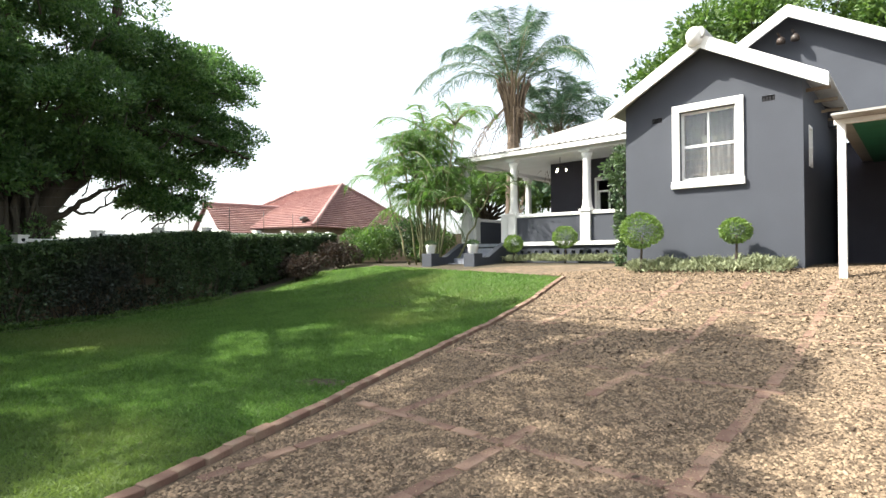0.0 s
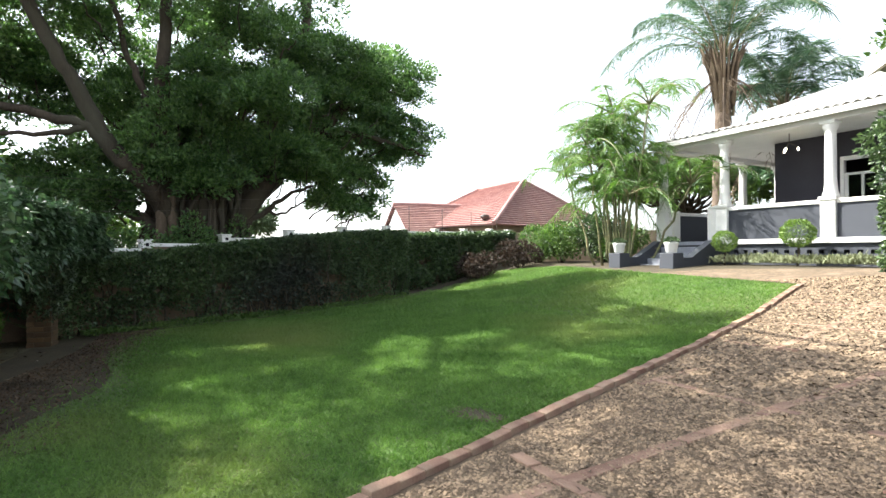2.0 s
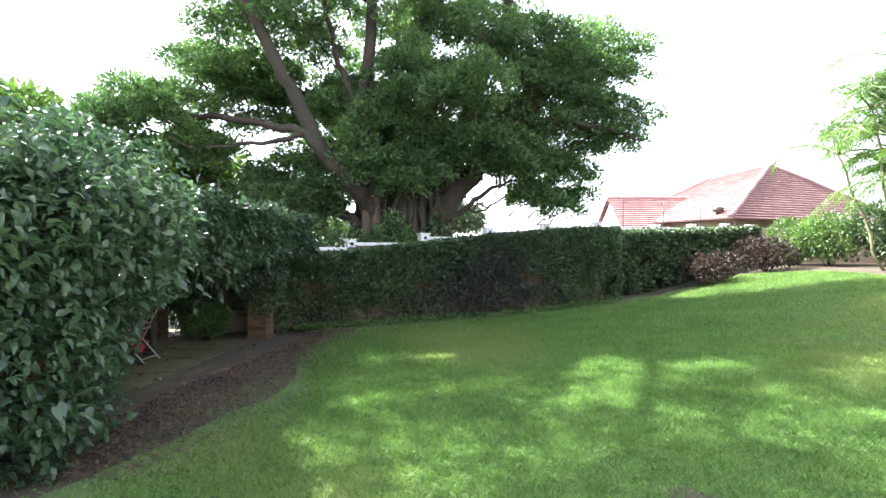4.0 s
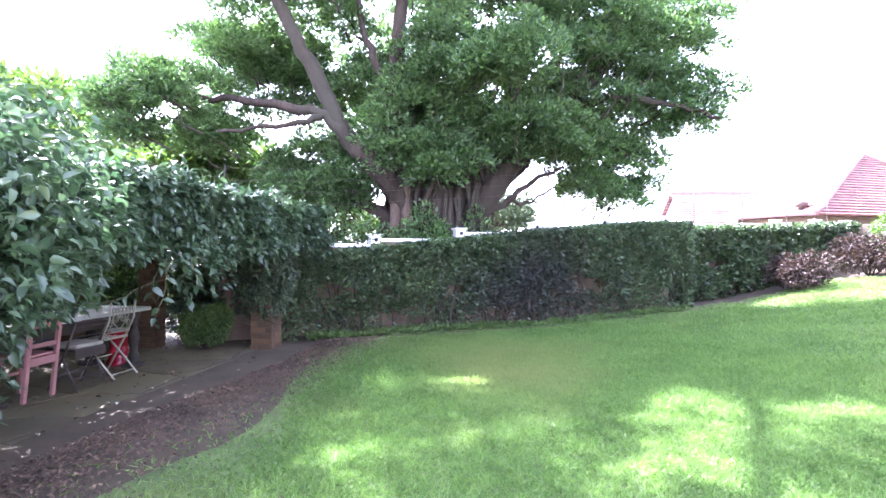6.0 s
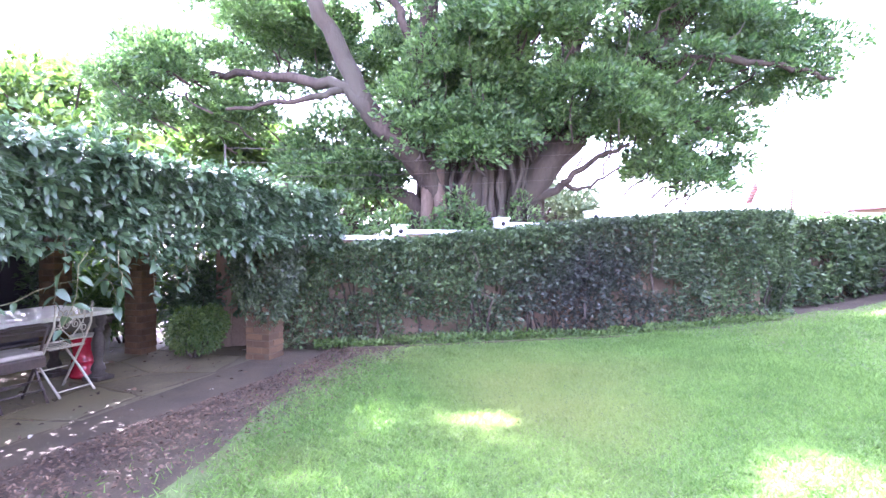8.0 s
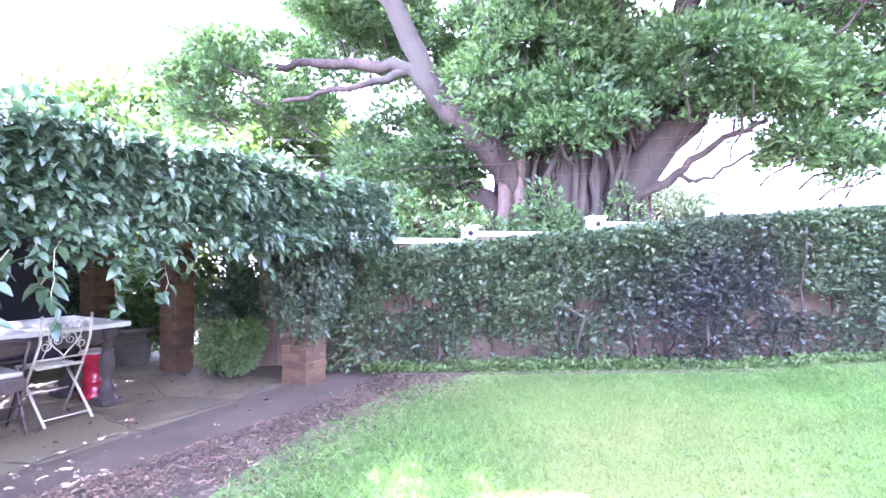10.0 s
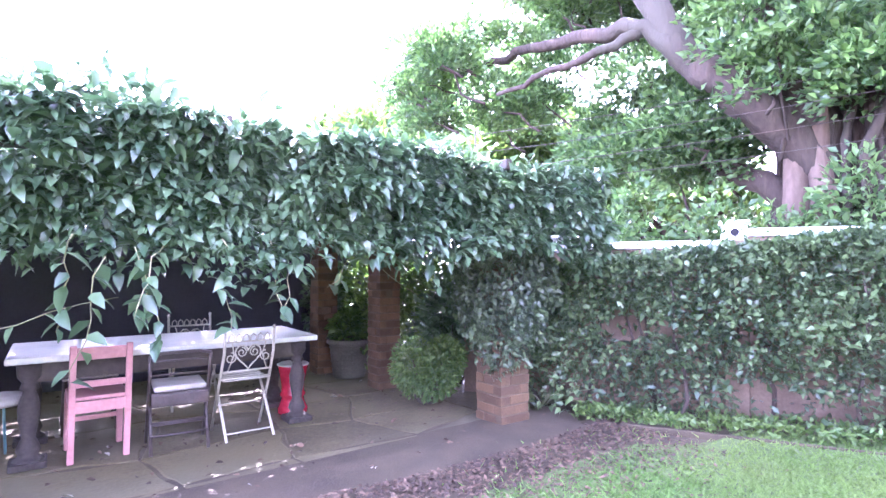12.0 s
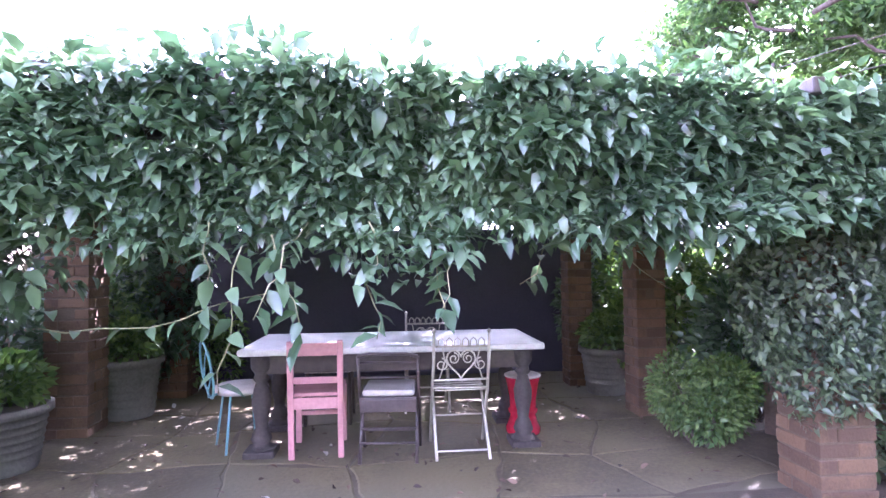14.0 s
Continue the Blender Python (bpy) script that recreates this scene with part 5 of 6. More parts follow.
creeper_mass("front_foliage", 22000, front_face, 0.073)
creeper_mass("top_foliage", 27000, canopy_top, 0.078, out=(0, -0.6, 0.35))
creeper_mass("under_foliage", 15000, canopy_under, 0.095, out=(0, 0, -0.5), ovate=False)
# hidden inner layer added so that less sun gets through to the terrace
creeper_mass("inner_foliage", 8000, canopy_inner, 0.11, out=(0, -0.2, 0.5))
# hedge_leaf is darker than creeper_leaf: deep shade put into the leaf colour
creeper_mass("corner_foliage", 15000, blob((2.4, -1.36, 1.3), (0.42, 0.42, 0.8)), 0.05, (0.2, -0.5, 0), "small-leafed green growth round the pillar, its deep shade coloured in", False, "hedge_leaf")
creeper_mass("corner_foliage", 9000, blob((-2.75, -1.75, 1.65), (1.2, 0.9, 0.9)), 0.078, (0.6, -0.5, 0.1))
creeper_mass("corner_foliage", 6000, blob((-3.25, -1.75, 0.75), (0.75, 0.75, 0.85)), 0.075, (0.6, -0.5, 0.1))
creeper_mass("corner_foliage", 2600, blob((-2.3, 1.55, 1.2), (0.4, 0.4, 0.9)), 0.09, (0.2, -0.5, 0))

# terrace closing walls and greenery at its sides
side_wall = part("wall_side", boxes((-4.2, -0.6, -0.2, -4.0, 2.3, 1.75), m=PERG), "plaster")
tagged(side_wall, "plain plastered wall closing the terrace", "wall", kind="structure")


# creeper strands that hang in front of the table
def strand(pts, n, size, name="hanging_shoot"):
    bm = tube(bmesh.new(), pts, np.linspace(0.004, 0.002, len(pts)), 5)
    st = part(name, bm, "cane", creeper)
    Q = [Vector(p) for p in pts]
    P, D = [], []
    for k in range(n):
        f = (k + 0.5) / n * (len(Q) - 1)
        i = min(int(f), len(Q) - 2)
        P.append(tuple(Q[i].lerp(Q[i + 1], f - i)))
        D.append((rng.normal(0, 0.8), rng.normal(-0.3, 0.5), rng.normal(-0.5, 0.3)))
    leaves("shoot_leaves", np.array(P), np.array(D), size, "creeper_leaf", st, width=0.48, ovate=True, droop=0.25)


for x, top, low, n in ((-0.75, 1.4, 1.05, 10), (-0.5, 1.35, 0.98, 14), (-0.35, 1.4, 1.12, 12), (-0.1, 1.4, 1.02, 16), (0.15, 1.4, 1.08, 12), (0.3, 1.42, 1.12, 10), (-0.62, 1.3, 0.78, 9), (-2.1, 1.5, 0.95, 14), (-1.85, 1.5, 1.1, 12), (-2.3, 1.4, 0.7, 18), (-1.5, 1.45, 1.2, 9), (0.85, 1.45, 1.22, 9), (1.3, 1.5, 1.15, 9)):
    strand(bend((x, -1.92, top + 0.1), (x + rng.normal(0, 0.12), -1.9 + rng.normal(0, 0.1), low), 6, 0, 0.02), n, 0.105)
strand(bend((-1.6, -1.6, 1.05), (-0.55, -1.75, 1.2), 8, 0.05, 0.012), 9, 0.08)
strand(bend((1.75, -0.3, 1.35), (2.05, -0.6, 1.05), 5, 0.02, 0.01), 3, 0.08)

# ---- table ----
table = empty("garden_table", PERG @ pose(0, 0, 0.012), "long stone-topped garden table on four turned legs", "table")
part("tabletop", boxes((-1.06, -0.445, 0.7, 1.06, 0.445, 0.745), bev=0.01), "stone_top", table)
part("apron", boxes((-0.92, -0.33, 0.56, 0.92, -0.3, 0.7), (-0.92, 0.3, 0.56, 0.92, 0.33, 0.7), (-0.95, -0.33, 0.56, -0.92, 0.33, 0.7), (0.92, -0.33, 0.56, 0.95, 0.33, 0.7)), "wood_dark", table)
LEG = [(0.09, 0.04), (0.088, 0.05), (0.075, 0.06), (0.055, 0.08), (0.072, 0.11), (0.06, 0.15), (0.04, 0.19), (0.045, 0.24), (0.062, 0.32), (0.066, 0.39), (0.05, 0.46), (0.036, 0.5), (0.055, 0.52), (0.05, 0.54), (0.042, 0.56), (0.07, 0.6), (0.075, 0.7)]
for x in (-0.93, 0.93):
    for y in (-0.3, 0.3):
        part("leg", lathe(boxes((x - 0.105, y - 0.105, 0, x + 0.105, y + 0.105, 0.045), bev=0.008), LEG, 18, pose(x, y, 0)), "stone_leg", table)


# ---- chairs ----
def seat_at(name, x, y, rz, label):
    return empty(name, PERG @ pose(x, y, 0.012, 0, 0, rz), label, "chair", "chairs round the table")


def pink_chair():
    """Slatted wooden chair: the back stands at y = 0 and the seat reaches to +y."""
    c = seat_at("wooden_chair", -0.535, -0.42, 2, "pale pink painted wooden slat-back chair")
    for x in (-0.165, 0.165):
        part("back_leg", boxes((x - 0.02, -0.018, 0, x + 0.02, 0.018, 0.81), bev=0.005, m=pose(0, 0, 0, 6)), "pink", c)
        part("front_leg", boxes((x - 0.02, 0.34, 0, x + 0.02, 0.38, 0.42), bev=0.005), "pink", c)
        part("side_rail", boxes((x - 0.012, 0.02, 0.36, x + 0.012, 0.34, 0.42)), "pink", c)
    part("seat", boxes((-0.18, -0.02, 0.42, 0.18, 0.4, 0.445), bev=0.008), "pink", c)
    for z, h in ((0.52, 0.045), (0.71, 0.085)):
        part("back_slat", boxes((-0.145, -0.009, z, 0.145, 0.009, z + h), bev=0.004, m=pose(0, 0, 0, 6)), "pink", c)
    part("back_rail", boxes((-0.145, -0.055, 0.345, 0.145, -0.035, 0.42)), "pink", c)
    part("stretcher", boxes((-0.145, 0.35, 0.2, 0.145, 0.37, 0.23)), "pink", c)


def folding_chair():
    c = seat_at("folding_chair", -0.045, -0.56, -4, "brown metal folding chair with a pale seat pad")
    for x in (-0.2, 0.2):
        part("back_leg", tube(bmesh.new(), [(x, 0.33, 0.0), (x, 0.1, 0.42), (x, -0.02, 0.7)], 0.012, 8), "metal_brown", c)
        part("front_leg", tube(bmesh.new(), [(x * 0.94, -0.03, 0.0), (x * 0.94, 0.14, 0.3), (x * 0.94, 0.3, 0.44)], 0.012, 8), "metal_brown", c)
    part("backrest", tube(tube(tube(bmesh.new(), [(-0.2, -0.02, 0.7), (-0.12, -0.03, 0.72), (0.12, -0.03, 0.72), (0.2, -0.02, 0.7)], 0.012, 8), [(-0.2, 0.0, 0.66), (0.2, 0.0, 0.66)], 0.008, 6), [(-0.2, 0.05, 0.55), (0.2, 0.05, 0.55)], 0.008, 6), "metal_brown", c)
    part("seat", boxes((-0.19, 0.0, 0.4, 0.19, 0.38, 0.43), (-0.19, -0.01, 0.33, 0.19, 0.01, 0.42), bev=0.008), "metal_brown", c)
    part("seat_pad", boxes((-0.175, 0.0, 0.432, 0.175, 0.36, 0.475), bev=0.018), "seat_pad", c, "pale grey seat pad")
    for z, y in ((0.12, 0.02), (0.2, 0.075), (0.14, 0.25)):
        part("stretcher", tube(bmesh.new(), [(-0.19, y, z), (0.19, y, z)], 0.009, 6), "metal_brown", c)


def scroll(cx, cz, r, y, a0, turns, n=18):
    return [(cx + r * (1 - 0.75 * i / n) * math.cos(a0 + turns * 2 * math.pi * i / n), y, cz + r * (1 - 0.75 * i / n) * math.sin(a0 + turns * 2 * math.pi * i / n)) for i in range(n + 1)]


def wire_chair(x, y, rz, label, solid=True):
    """Folding wrought-iron chair with a heart and scrolls in the back."""
    c = seat_at("wire_chair", x, y, rz, label)
    r = 0.009
    for s in (-1, 1):
        part("back_leg", tube(bmesh.new(), [(s * 0.195, 0.36, 0.0), (s * 0.195, 0.12, 0.42), (s * 0.19, 0.0, 0.66), (s * 0.19, -0.02, 0.84)], 0.011, 8), "cream_metal", c)
        part("front_leg", tube(bmesh.new(), [(s * 0.18, -0.06, 0.0), (s * 0.18, 0.14, 0.22), (s * 0.18, 0.36, 0.44)], 0.011, 8), "cream_metal", c)
        part("finial", lathe(bmesh.new(), [(0.008, 0), (0.016, 0.012), (0.008, 0.03)], 8, pose(s * 0.19, -0.02, 0.84)), "cream_metal", c)
        part("foot_rail", tube(bmesh.new(), [(s * 0.0 - 0.18, -0.02 + 0.15 * (s + 1), 0.05 + 0.08 * (s + 1)), (0.18, -0.02 + 0.15 * (s + 1), 0.05 + 0.08 * (s + 1))], 0.007, 6), "cream_metal", c)
    for z in (0.45, 0.51, 0.75):
        part("back_rail", tube(bmesh.new(), [(-0.19, 0.07 - (z - 0.5) * 0.3, z), (0.19, 0.07 - (z - 0.5) * 0.3, z)], 0.008, 6), "cream_metal", c)
    heart = [(0.1 * 16 * math.sin(t) ** 3 / 16, 0.03, 0.635 + 0.0068 * (13 * math.cos(t) - 5 * math.cos(2 * t) - 2 * math.cos(3 * t) - math.cos(4 * t))) for t in np.linspace(0, 2 * math.pi, 25)]
    part("heart", tube(bmesh.new(), heart, 0.006, 6), "cream_metal", c)
    for s in (-1, 1):
        part("scroll", tube(bmesh.new(), scroll(s * 0.135, 0.62, 0.045, 0.03, 1.5, 1.4 * s), 0.005, 5), "cream_metal", c)
        part("scroll", tube(bmesh.new(), scroll(s * 0.05, 0.66, 0.04, 0.03, 1.5, 1.4 * s), 0.005, 5), "cream_metal", c)
        part("scroll", tube(bmesh.new(), [(s * 0.15, 0.05, 0.52), (s * 0.11, 0.03, 0.64), (s * 0.13, 0.0, 0.74)], 0.005, 5), "cream_metal", c)
    for k in range(6):
        a = (k - 2.5) * 0.055
        part("crest_loop", tube(bmesh.new(), [(a - 0.022, -0.01, 0.75), (a - 0.02, -0.012, 0.79), (a, -0.013, 0.81), (a + 0.02, -0.012, 0.79), (a + 0.022, -0.01, 0.75)], 0.005, 5), "cream_metal", c)
    if solid:
        part("seat", lathe(bmesh.new(), [(0.02, 0.43), (0.19, 0.43), (0.195, 0.44), (0.19, 0.455), (0.02, 0.458)], 24, pose(0, 0.22, 0)), "cream_metal", c)
    else:
        for k in range(5):
            part("seat_slat", boxes((-0.18, 0.06 + 0.075 * k, 0.435, 0.18, 0.085 + 0.075 * k, 0.442)), "cream_metal", c)
    return c


pink_chair()
folding_chair()
wire_chair(0.455, -0.52, 0, "cream wrought-iron folding chair with a heart back", False)
wire_chair(0.3, 0.95, 178, "cream wrought-iron chair with scrolled back beyond the table")
far_chair = seat_at("wooden_chair", -0.55, 0.5, 180, "dark-legged chair with a pale seat beyond the table")
part("seat", boxes((-0.19, -0.2, 0.43, 0.19, 0.18, 0.455), bev=0.008), "seat_pad", far_chair)
for x in (-0.17, 0.17):
    for y in (-0.17, 0.15):
        part("leg", tube(bmesh.new(), [(x, y, 0.43), (x * 1.08, y * 1.1, 0)], 0.014, 8), "wood_dark", far_chair)

# green wire chair at the end of the table
gc = seat_at("wire_chair", -1.12, -0.1, -60, "thin green metal chair with an oval back and pale seat")
part("seat", lathe(bmesh.new(), [(0.02, 0.4), (0.18, 0.4), (0.195, 0.42), (0.18, 0.45), (0.02, 0.465)], 22), "seat_pad", gc, "pale round seat pad")
part("backrest", tube(bmesh.new(), [(0.17 * math.cos(t), -0.24 - 0.03 * math.sin(t), 0.58 + 0.2 * math.sin(t)) for t in np.linspace(0, 2 * math.pi, 25)], 0.009, 6), "hose", gc)
part("backrest_ring", tube(bmesh.new(), [(0.1 * math.cos(t), -0.235, 0.58 + 0.13 * math.sin(t)) for t in np.linspace(0, 2 * math.pi, 21)], 0.006, 6), "hose", gc)
for k in range(4):
    a = math.pi / 4 + k * math.pi / 2
    part("leg", tube(bmesh.new(), [(0.14 * math.cos(a), 0.14 * math.sin(a), 0.42), (0.2 * math.cos(a), 0.2 * math.sin(a), 0.0)], 0.009, 6), "hose", gc)
part("back_stay", tube(bmesh.new(), [(0.06, -0.15, 0.42), (0.05, -0.24, 0.4), (0.03, -0.235, 0.45)], 0.009, 6), "hose", gc)

# red glazed stool beside the table's leg
stool = empty("garden_stool", PERG @ pose(0.99, -0.04, 0.012), "waisted red glazed ceramic garden stool with pale rim", "stool")
part("body", lathe(bmesh.new(), [(0.125, 0), (0.135, 0.015), (0.135, 0.05), (0.12, 0.075), (0.104, 0.12), (0.1, 0.15), (0.115, 0.165), (0.115, 0.185), (0.1, 0.2), (0.105, 0.27), (0.118, 0.34), (0.132, 0.41), (0.138, 0.44), (0.124, 0.45), (0.11, 0.43), (0.02, 0.42)], 24), "red_glaze", stool)
part("rim", lathe(bmesh.new(), [(0.14, 0.436), (0.142, 0.446), (0.122, 0.456), (0.11, 0.44)], 24), "seat_pad", stool, "pale worn rim")


# ---- planted tubs and shrubs round the terrace ----
def tub(x, y, r, h, label, plant, n, size=0.075):
    t = empty("planter", PERG @ pose(x, y, 0.012), label, "planter")
    prof = [(r * 0.72, 0), (r * 0.75, 0.02)]
    for k in range(6):
        z = 0.05 + (h - 0.12) * k / 6
        prof += [(r * (0.76 + 0.17 * k / 6), z), (r * (0.8 + 0.17 * k / 6), z + 0.02), (r * (0.77 + 0.17 * k / 6), z + 0.05)]
    prof += [(r * 0.95, h - 0.07), (r * 1.06, h - 0.05), (r * 1.06, h), (r * 0.94, h), (r * 0.92, h - 0.06), (0.02, h - 0.06)]
    part("pot", lathe(bmesh.new(), prof, 26), "pot_stone", t)
    part("earth", lathe(bmesh.new(), [(r * 0.9, h - 0.058), (r * 0.5, h - 0.04), (0.02, h - 0.03)], 20), "soil", t)
    P, D = shell(n, (0, 0, h + 0.1), (r * 0.85, r * 0.85, 0.22), 0.4, -0.4)
    leaves("plant", P, D + rng.normal(0, 0.5, D.shape), size, plant, t, width=0.55)
    return t


tub(-2.35, 0.85, 0.27, 0.52, "ribbed grey stone tub with yellow-green plant", "bright_leaf", 900)
tub(-2.55, -0.4, 0.26, 0.42, "grey stone tub with a leafy plant", "bright_leaf", 700)
tub(2.14, 1.14, 0.26, 0.46, "ribbed grey stone tub with yellow-green plant", "bright_leaf", 800)


def pshrub(x, y, r, h, n, size, mat, label):
    q = pw(x, y)
    return shrub("shrub", q.x, q.y, r, h, n, size, mat, label, z0=PG + 0.01)


pshrub(2.17, -0.5, 0.35, 0.62, 6500, 0.042, "bright_leaf", "rounded green shrub between two brick pillars")
pshrub(3.25, -0.75, 0.5, 1.5, 3000, 0.09, "creeper_leaf", "leafy shrub filling the gap by the garden wall")
pshrub(3.3, 0.5, 0.6, 1.8, 3400, 0.09, "bright_leaf", "leafy shrub filling the gap by the garden wall")
pshrub(2.95, 0.05, 0.5, 1.35, 3200, 0.09, "creeper_leaf", "taller leafy shrub beside the brick pillar")
pshrub(2.7, 1.2, 0.6, 1.55, 3000, 0.09, "bright_leaf", "leafy shrub against the terrace corner")
pshrub(2.3, 2.0, 0.4, 1.5, 2400, 0.08, "creeper_leaf", "climbing plant in the terrace corner")
pshrub(-2.75, 1.2, 0.45, 1.5, 3000, 0.08, "bright_leaf", "climbing yellow-green plant at the terrace side")
pshrub(-2.05, 1.95, 0.4, 0.75, 1800, 0.07, "bright_leaf", "low leafy plant at the foot of the back wall")
pshrub(-3.3, 0.3, 0.6, 1.5, 3000, 0.1, "creeper_leaf", "leafy shrub at the terrace side")
pshrub(-3.2, -0.8, 0.5, 0.9, 2400, 0.09, "creeper_leaf", "leafy shrub at the terrace side")
pshrub(3.1, 1.8, 0.7, 1.9, 3000, 0.1, "bright_leaf", "leafy shrub against the terrace corner")
# strap-leaved plants at the foot of the near pillar
agave = empty("agave", PERG @ pose(2.95, -1.25, 0), "strap-leaved plant at the foot of the brick pillar", "plant")
for k in range(30):
    a = k * 2.4
    foot = (0.05 * math.cos(a) + (0.32 if k % 3 == 0 else 0.0), 0.05 * math.sin(a) + (0.1 if k % 3 == 0 else 0.0), 0.03)
    leaves("strap_leaf", np.array([foot]), np.array([(math.cos(a), math.sin(a), rng.uniform(0.4, 1.3))]), 0.44, "lavender", agave, width=0.12, ovate=True, droop=0.35)

# ---- front garden ----


def topiary(hx, hy, r, stem, label):
    q = hw(hx, hy)
    z = float(land(q.x, q.y))
    t = empty("topiary", pose(q.x, q.y, z), label, "topiary", "clipped ball trees")
    part("stem", tube(bmesh.new(), bend((0, 0, -0.05), (0.02, 0.01, stem + r * 0.5), 4, 0, 0.008), (0.03, 0.026, 0.024, 0.022, 0.02), 8), "bark", t)
    n = int(15000 * r * r + 1200)
    P, D = shell(n, (0, 0, stem + r * 0.86), (r, r, r * 0.88), 0.82)
    f = 1 + 0.1 * np.array([noise.noise(Vector(d) * 2.6) for d in D])
    P = (P - [0, 0, stem + r * 0.86]) * f[:, None] + [0, 0, stem + r * 0.86]
    leaves("ball", P, D + rng.normal(0, 0.45, D.shape), 0.045, "box_leaf", t, width=0.55)


topiary(0.62, -0.75, 0.39, 0.55, "clipped green ball tree on a bare stem by the grey wall")
topiary(2.36, -0.5, 0.25, 0.55, "small clipped green ball tree under the window")
topiary(-2.75, 2.1, 0.33, 0.45, "small clipped green ball tree before the verandah")
topiary(-4.45, 1.95, 0.27, 0.35, "small clipped green ball tree by the steps")

# climbing plant at the house corner
q = hw(-0.25, 0.5)
climber = empty("climbing_plant", pose(q.x, q.y, float(land(q.x, q.y))), "tall narrow leafy climber at the house corner", "plant")
Ps, Ds = [], []
for z, r in ((0.25, 0.2), (0.6, 0.22), (0.95, 0.2), (1.25, 0.24), (1.65, 0.36), (2.0, 0.42), (2.3, 0.4), (2.6, 0.28)):
    P, D = shell(420, (rng.normal(0, 0.05), rng.normal(0, 0.05), z), (r, r, 0.3), 0.5)
    Ps.append(P)
    Ds.append(D + rng.normal(0, 0.5, D.shape))
leaves("foliage", np.concatenate(Ps), np.concatenate(Ds), 0.09, "hedge_leaf", climber, width=0.55)
part("stem", tube(bmesh.new(), bend((0, 0, -0.05), (0, 0.05, 2.5), 6, 0, 0.03), np.linspace(0.04, 0.012, 7), 7), "bark", climber)


def border(hx0, hx1, hy, w, n, label):
    """A low edging of grey-green tufts along the wall."""
    b = empty("border_plants", ID, label, "plants", kind="stuff")
    P, D = np.empty((n, 3)), np.empty((n, 3))
    for k in range(n):
        hx = rng.uniform(hx0, hx1)
        yy = hy + rng.normal(0, w)
        q = hw(hx, yy)
        m = 0.5 + 0.5 * noise.noise(Vector((hx * 2.4, yy * 2.4, 1.0)))
        P[k] = (q.x, q.y, float(land(q.x, q.y)) + 0.02 + 0.27 * m * rng.random())
        D[k] = (rng.normal(0, 0.5), rng.normal(0, 0.5), rng.uniform(0.4, 1.2))
    leaves("tufts", P, D, 0.115, "lavender", b, width=0.22)
    return b


border(0.3, 3.3, -0.45, 0.2, 7000, "grey-green tufted border along the house wall")
border(-4.8, -0.1, 2.2, 0.16, 6500, "grey-green tufted border along the verandah plinth")


def urn(hx, hy, z, label):
    u = empty("plant_pot", HOUSE @ pose(hx, hy, z), label, "pot", "pots on the step piers")
    part("pot", lathe(bmesh.new(), [(0.11, 0), (0.13, 0.02), (0.16, 0.2), (0.18, 0.24), (0.18, 0.28), (0.155, 0.28), (0.14, 0.24), (0.02, 0.24)], 20), "white", u)
    P, D = shell(260, (0, 0, 0.3), (0.17, 0.17, 0.09), 0.4, -0.2)
    leaves("plant", P, D + rng.normal(0, 0.4, D.shape), 0.06, "hedge_leaf", u, width=0.5)


urn(-6.84, VY - 2.1, G0 + 0.32, "white pot with a low green plant on a grey pier")
urn(-5.09, VY - 2.1, G0 + 0.32, "white pot with a low green plant on a grey pier")

# electric fence above the garden wall
fence = empty("wire_fence", ID, "thin wire fence on the garden wall", "fence")
for k in range(5):
    part("fence_post", tube(bmesh.new(), [(-12.9, 12.4 + 1.7 * k, 2.1), (-12.9, 12.4 + 1.7 * k, 2.95)], 0.012, 6), "metal_brown", fence)
for z in (2.45, 2.65, 2.85):
    part("wire", tube(bmesh.new(), [(-12.9, 12.4, z), (-12.9, 19.2, z)], 0.003, 4), "metal_brown", fence)
for y, z in PIERS[::5]:
    part("fence_post", tube(bmesh.new(), [(WALL_X, y, z), (WALL_X, y, z + 1.25)], 0.012, 6), "metal_brown", fence)
for lift in (0.6, 0.8, 1.0, 1.2):
    part("wire", tube(bmesh.new(), [(WALL_X, y, z + lift) for y, z in PIERS], 0.0035, 4), "metal_brown", fence)

# ---- loose cover: grass, gravel, leaf litter ----
def scatter(n, fn, lo):
    """Points accepted by fn inside the box lo = (x0, x1, y0, y1)."""
    out = np.empty((0, 2))
    while len(out) < n:
        c = np.stack([rng.uniform(lo[0], lo[1], n), rng.uniform(lo[2], lo[3], n)], 1)
        out = np.concatenate([out, c[fn(c)]])
    return out[:n]


LX = np.array([lawn_left(y) for y in np.arange(-3, 17, 0.1)])


def on_lawn(c):
    left = np.interp(c[:, 1], np.arange(-3, 17, 0.1), LX)
    right = kerb_x(np.minimum(c[:, 1], 12.2)) - 0.08 - np.maximum(0, c[:, 1] - 12.2) * 1.5
    bare = np.exp(-((c[:, 0] - left) / (0.75 + 0.3 * np.exp(-((c[:, 1] - 3.9) / 0.9) ** 2))) ** 2) * (c[:, 0] < -5) * 1.15
    spot = ((c[:, 0] + 3.2) / 0.3) ** 2 + ((c[:, 1] - 4.85) / 0.16) ** 2 + ((c[:, 0] + 3.2) * (c[:, 1] - 4.85)) * 6
    bare = np.maximum(bare, np.exp(-spot) * 1.2)
    stray = rng.random(len(c)) < 0.45 * np.exp(-np.maximum(0, left - c[:, 0]) / 0.22) * (c[:, 1] < 5.6) * (c[:, 0] > -10.9)
    return ((c[:, 0] > left + 0.03) | stray) & (c[:, 0] < right) & (rng.random(len(c)) > bare * 0.8)


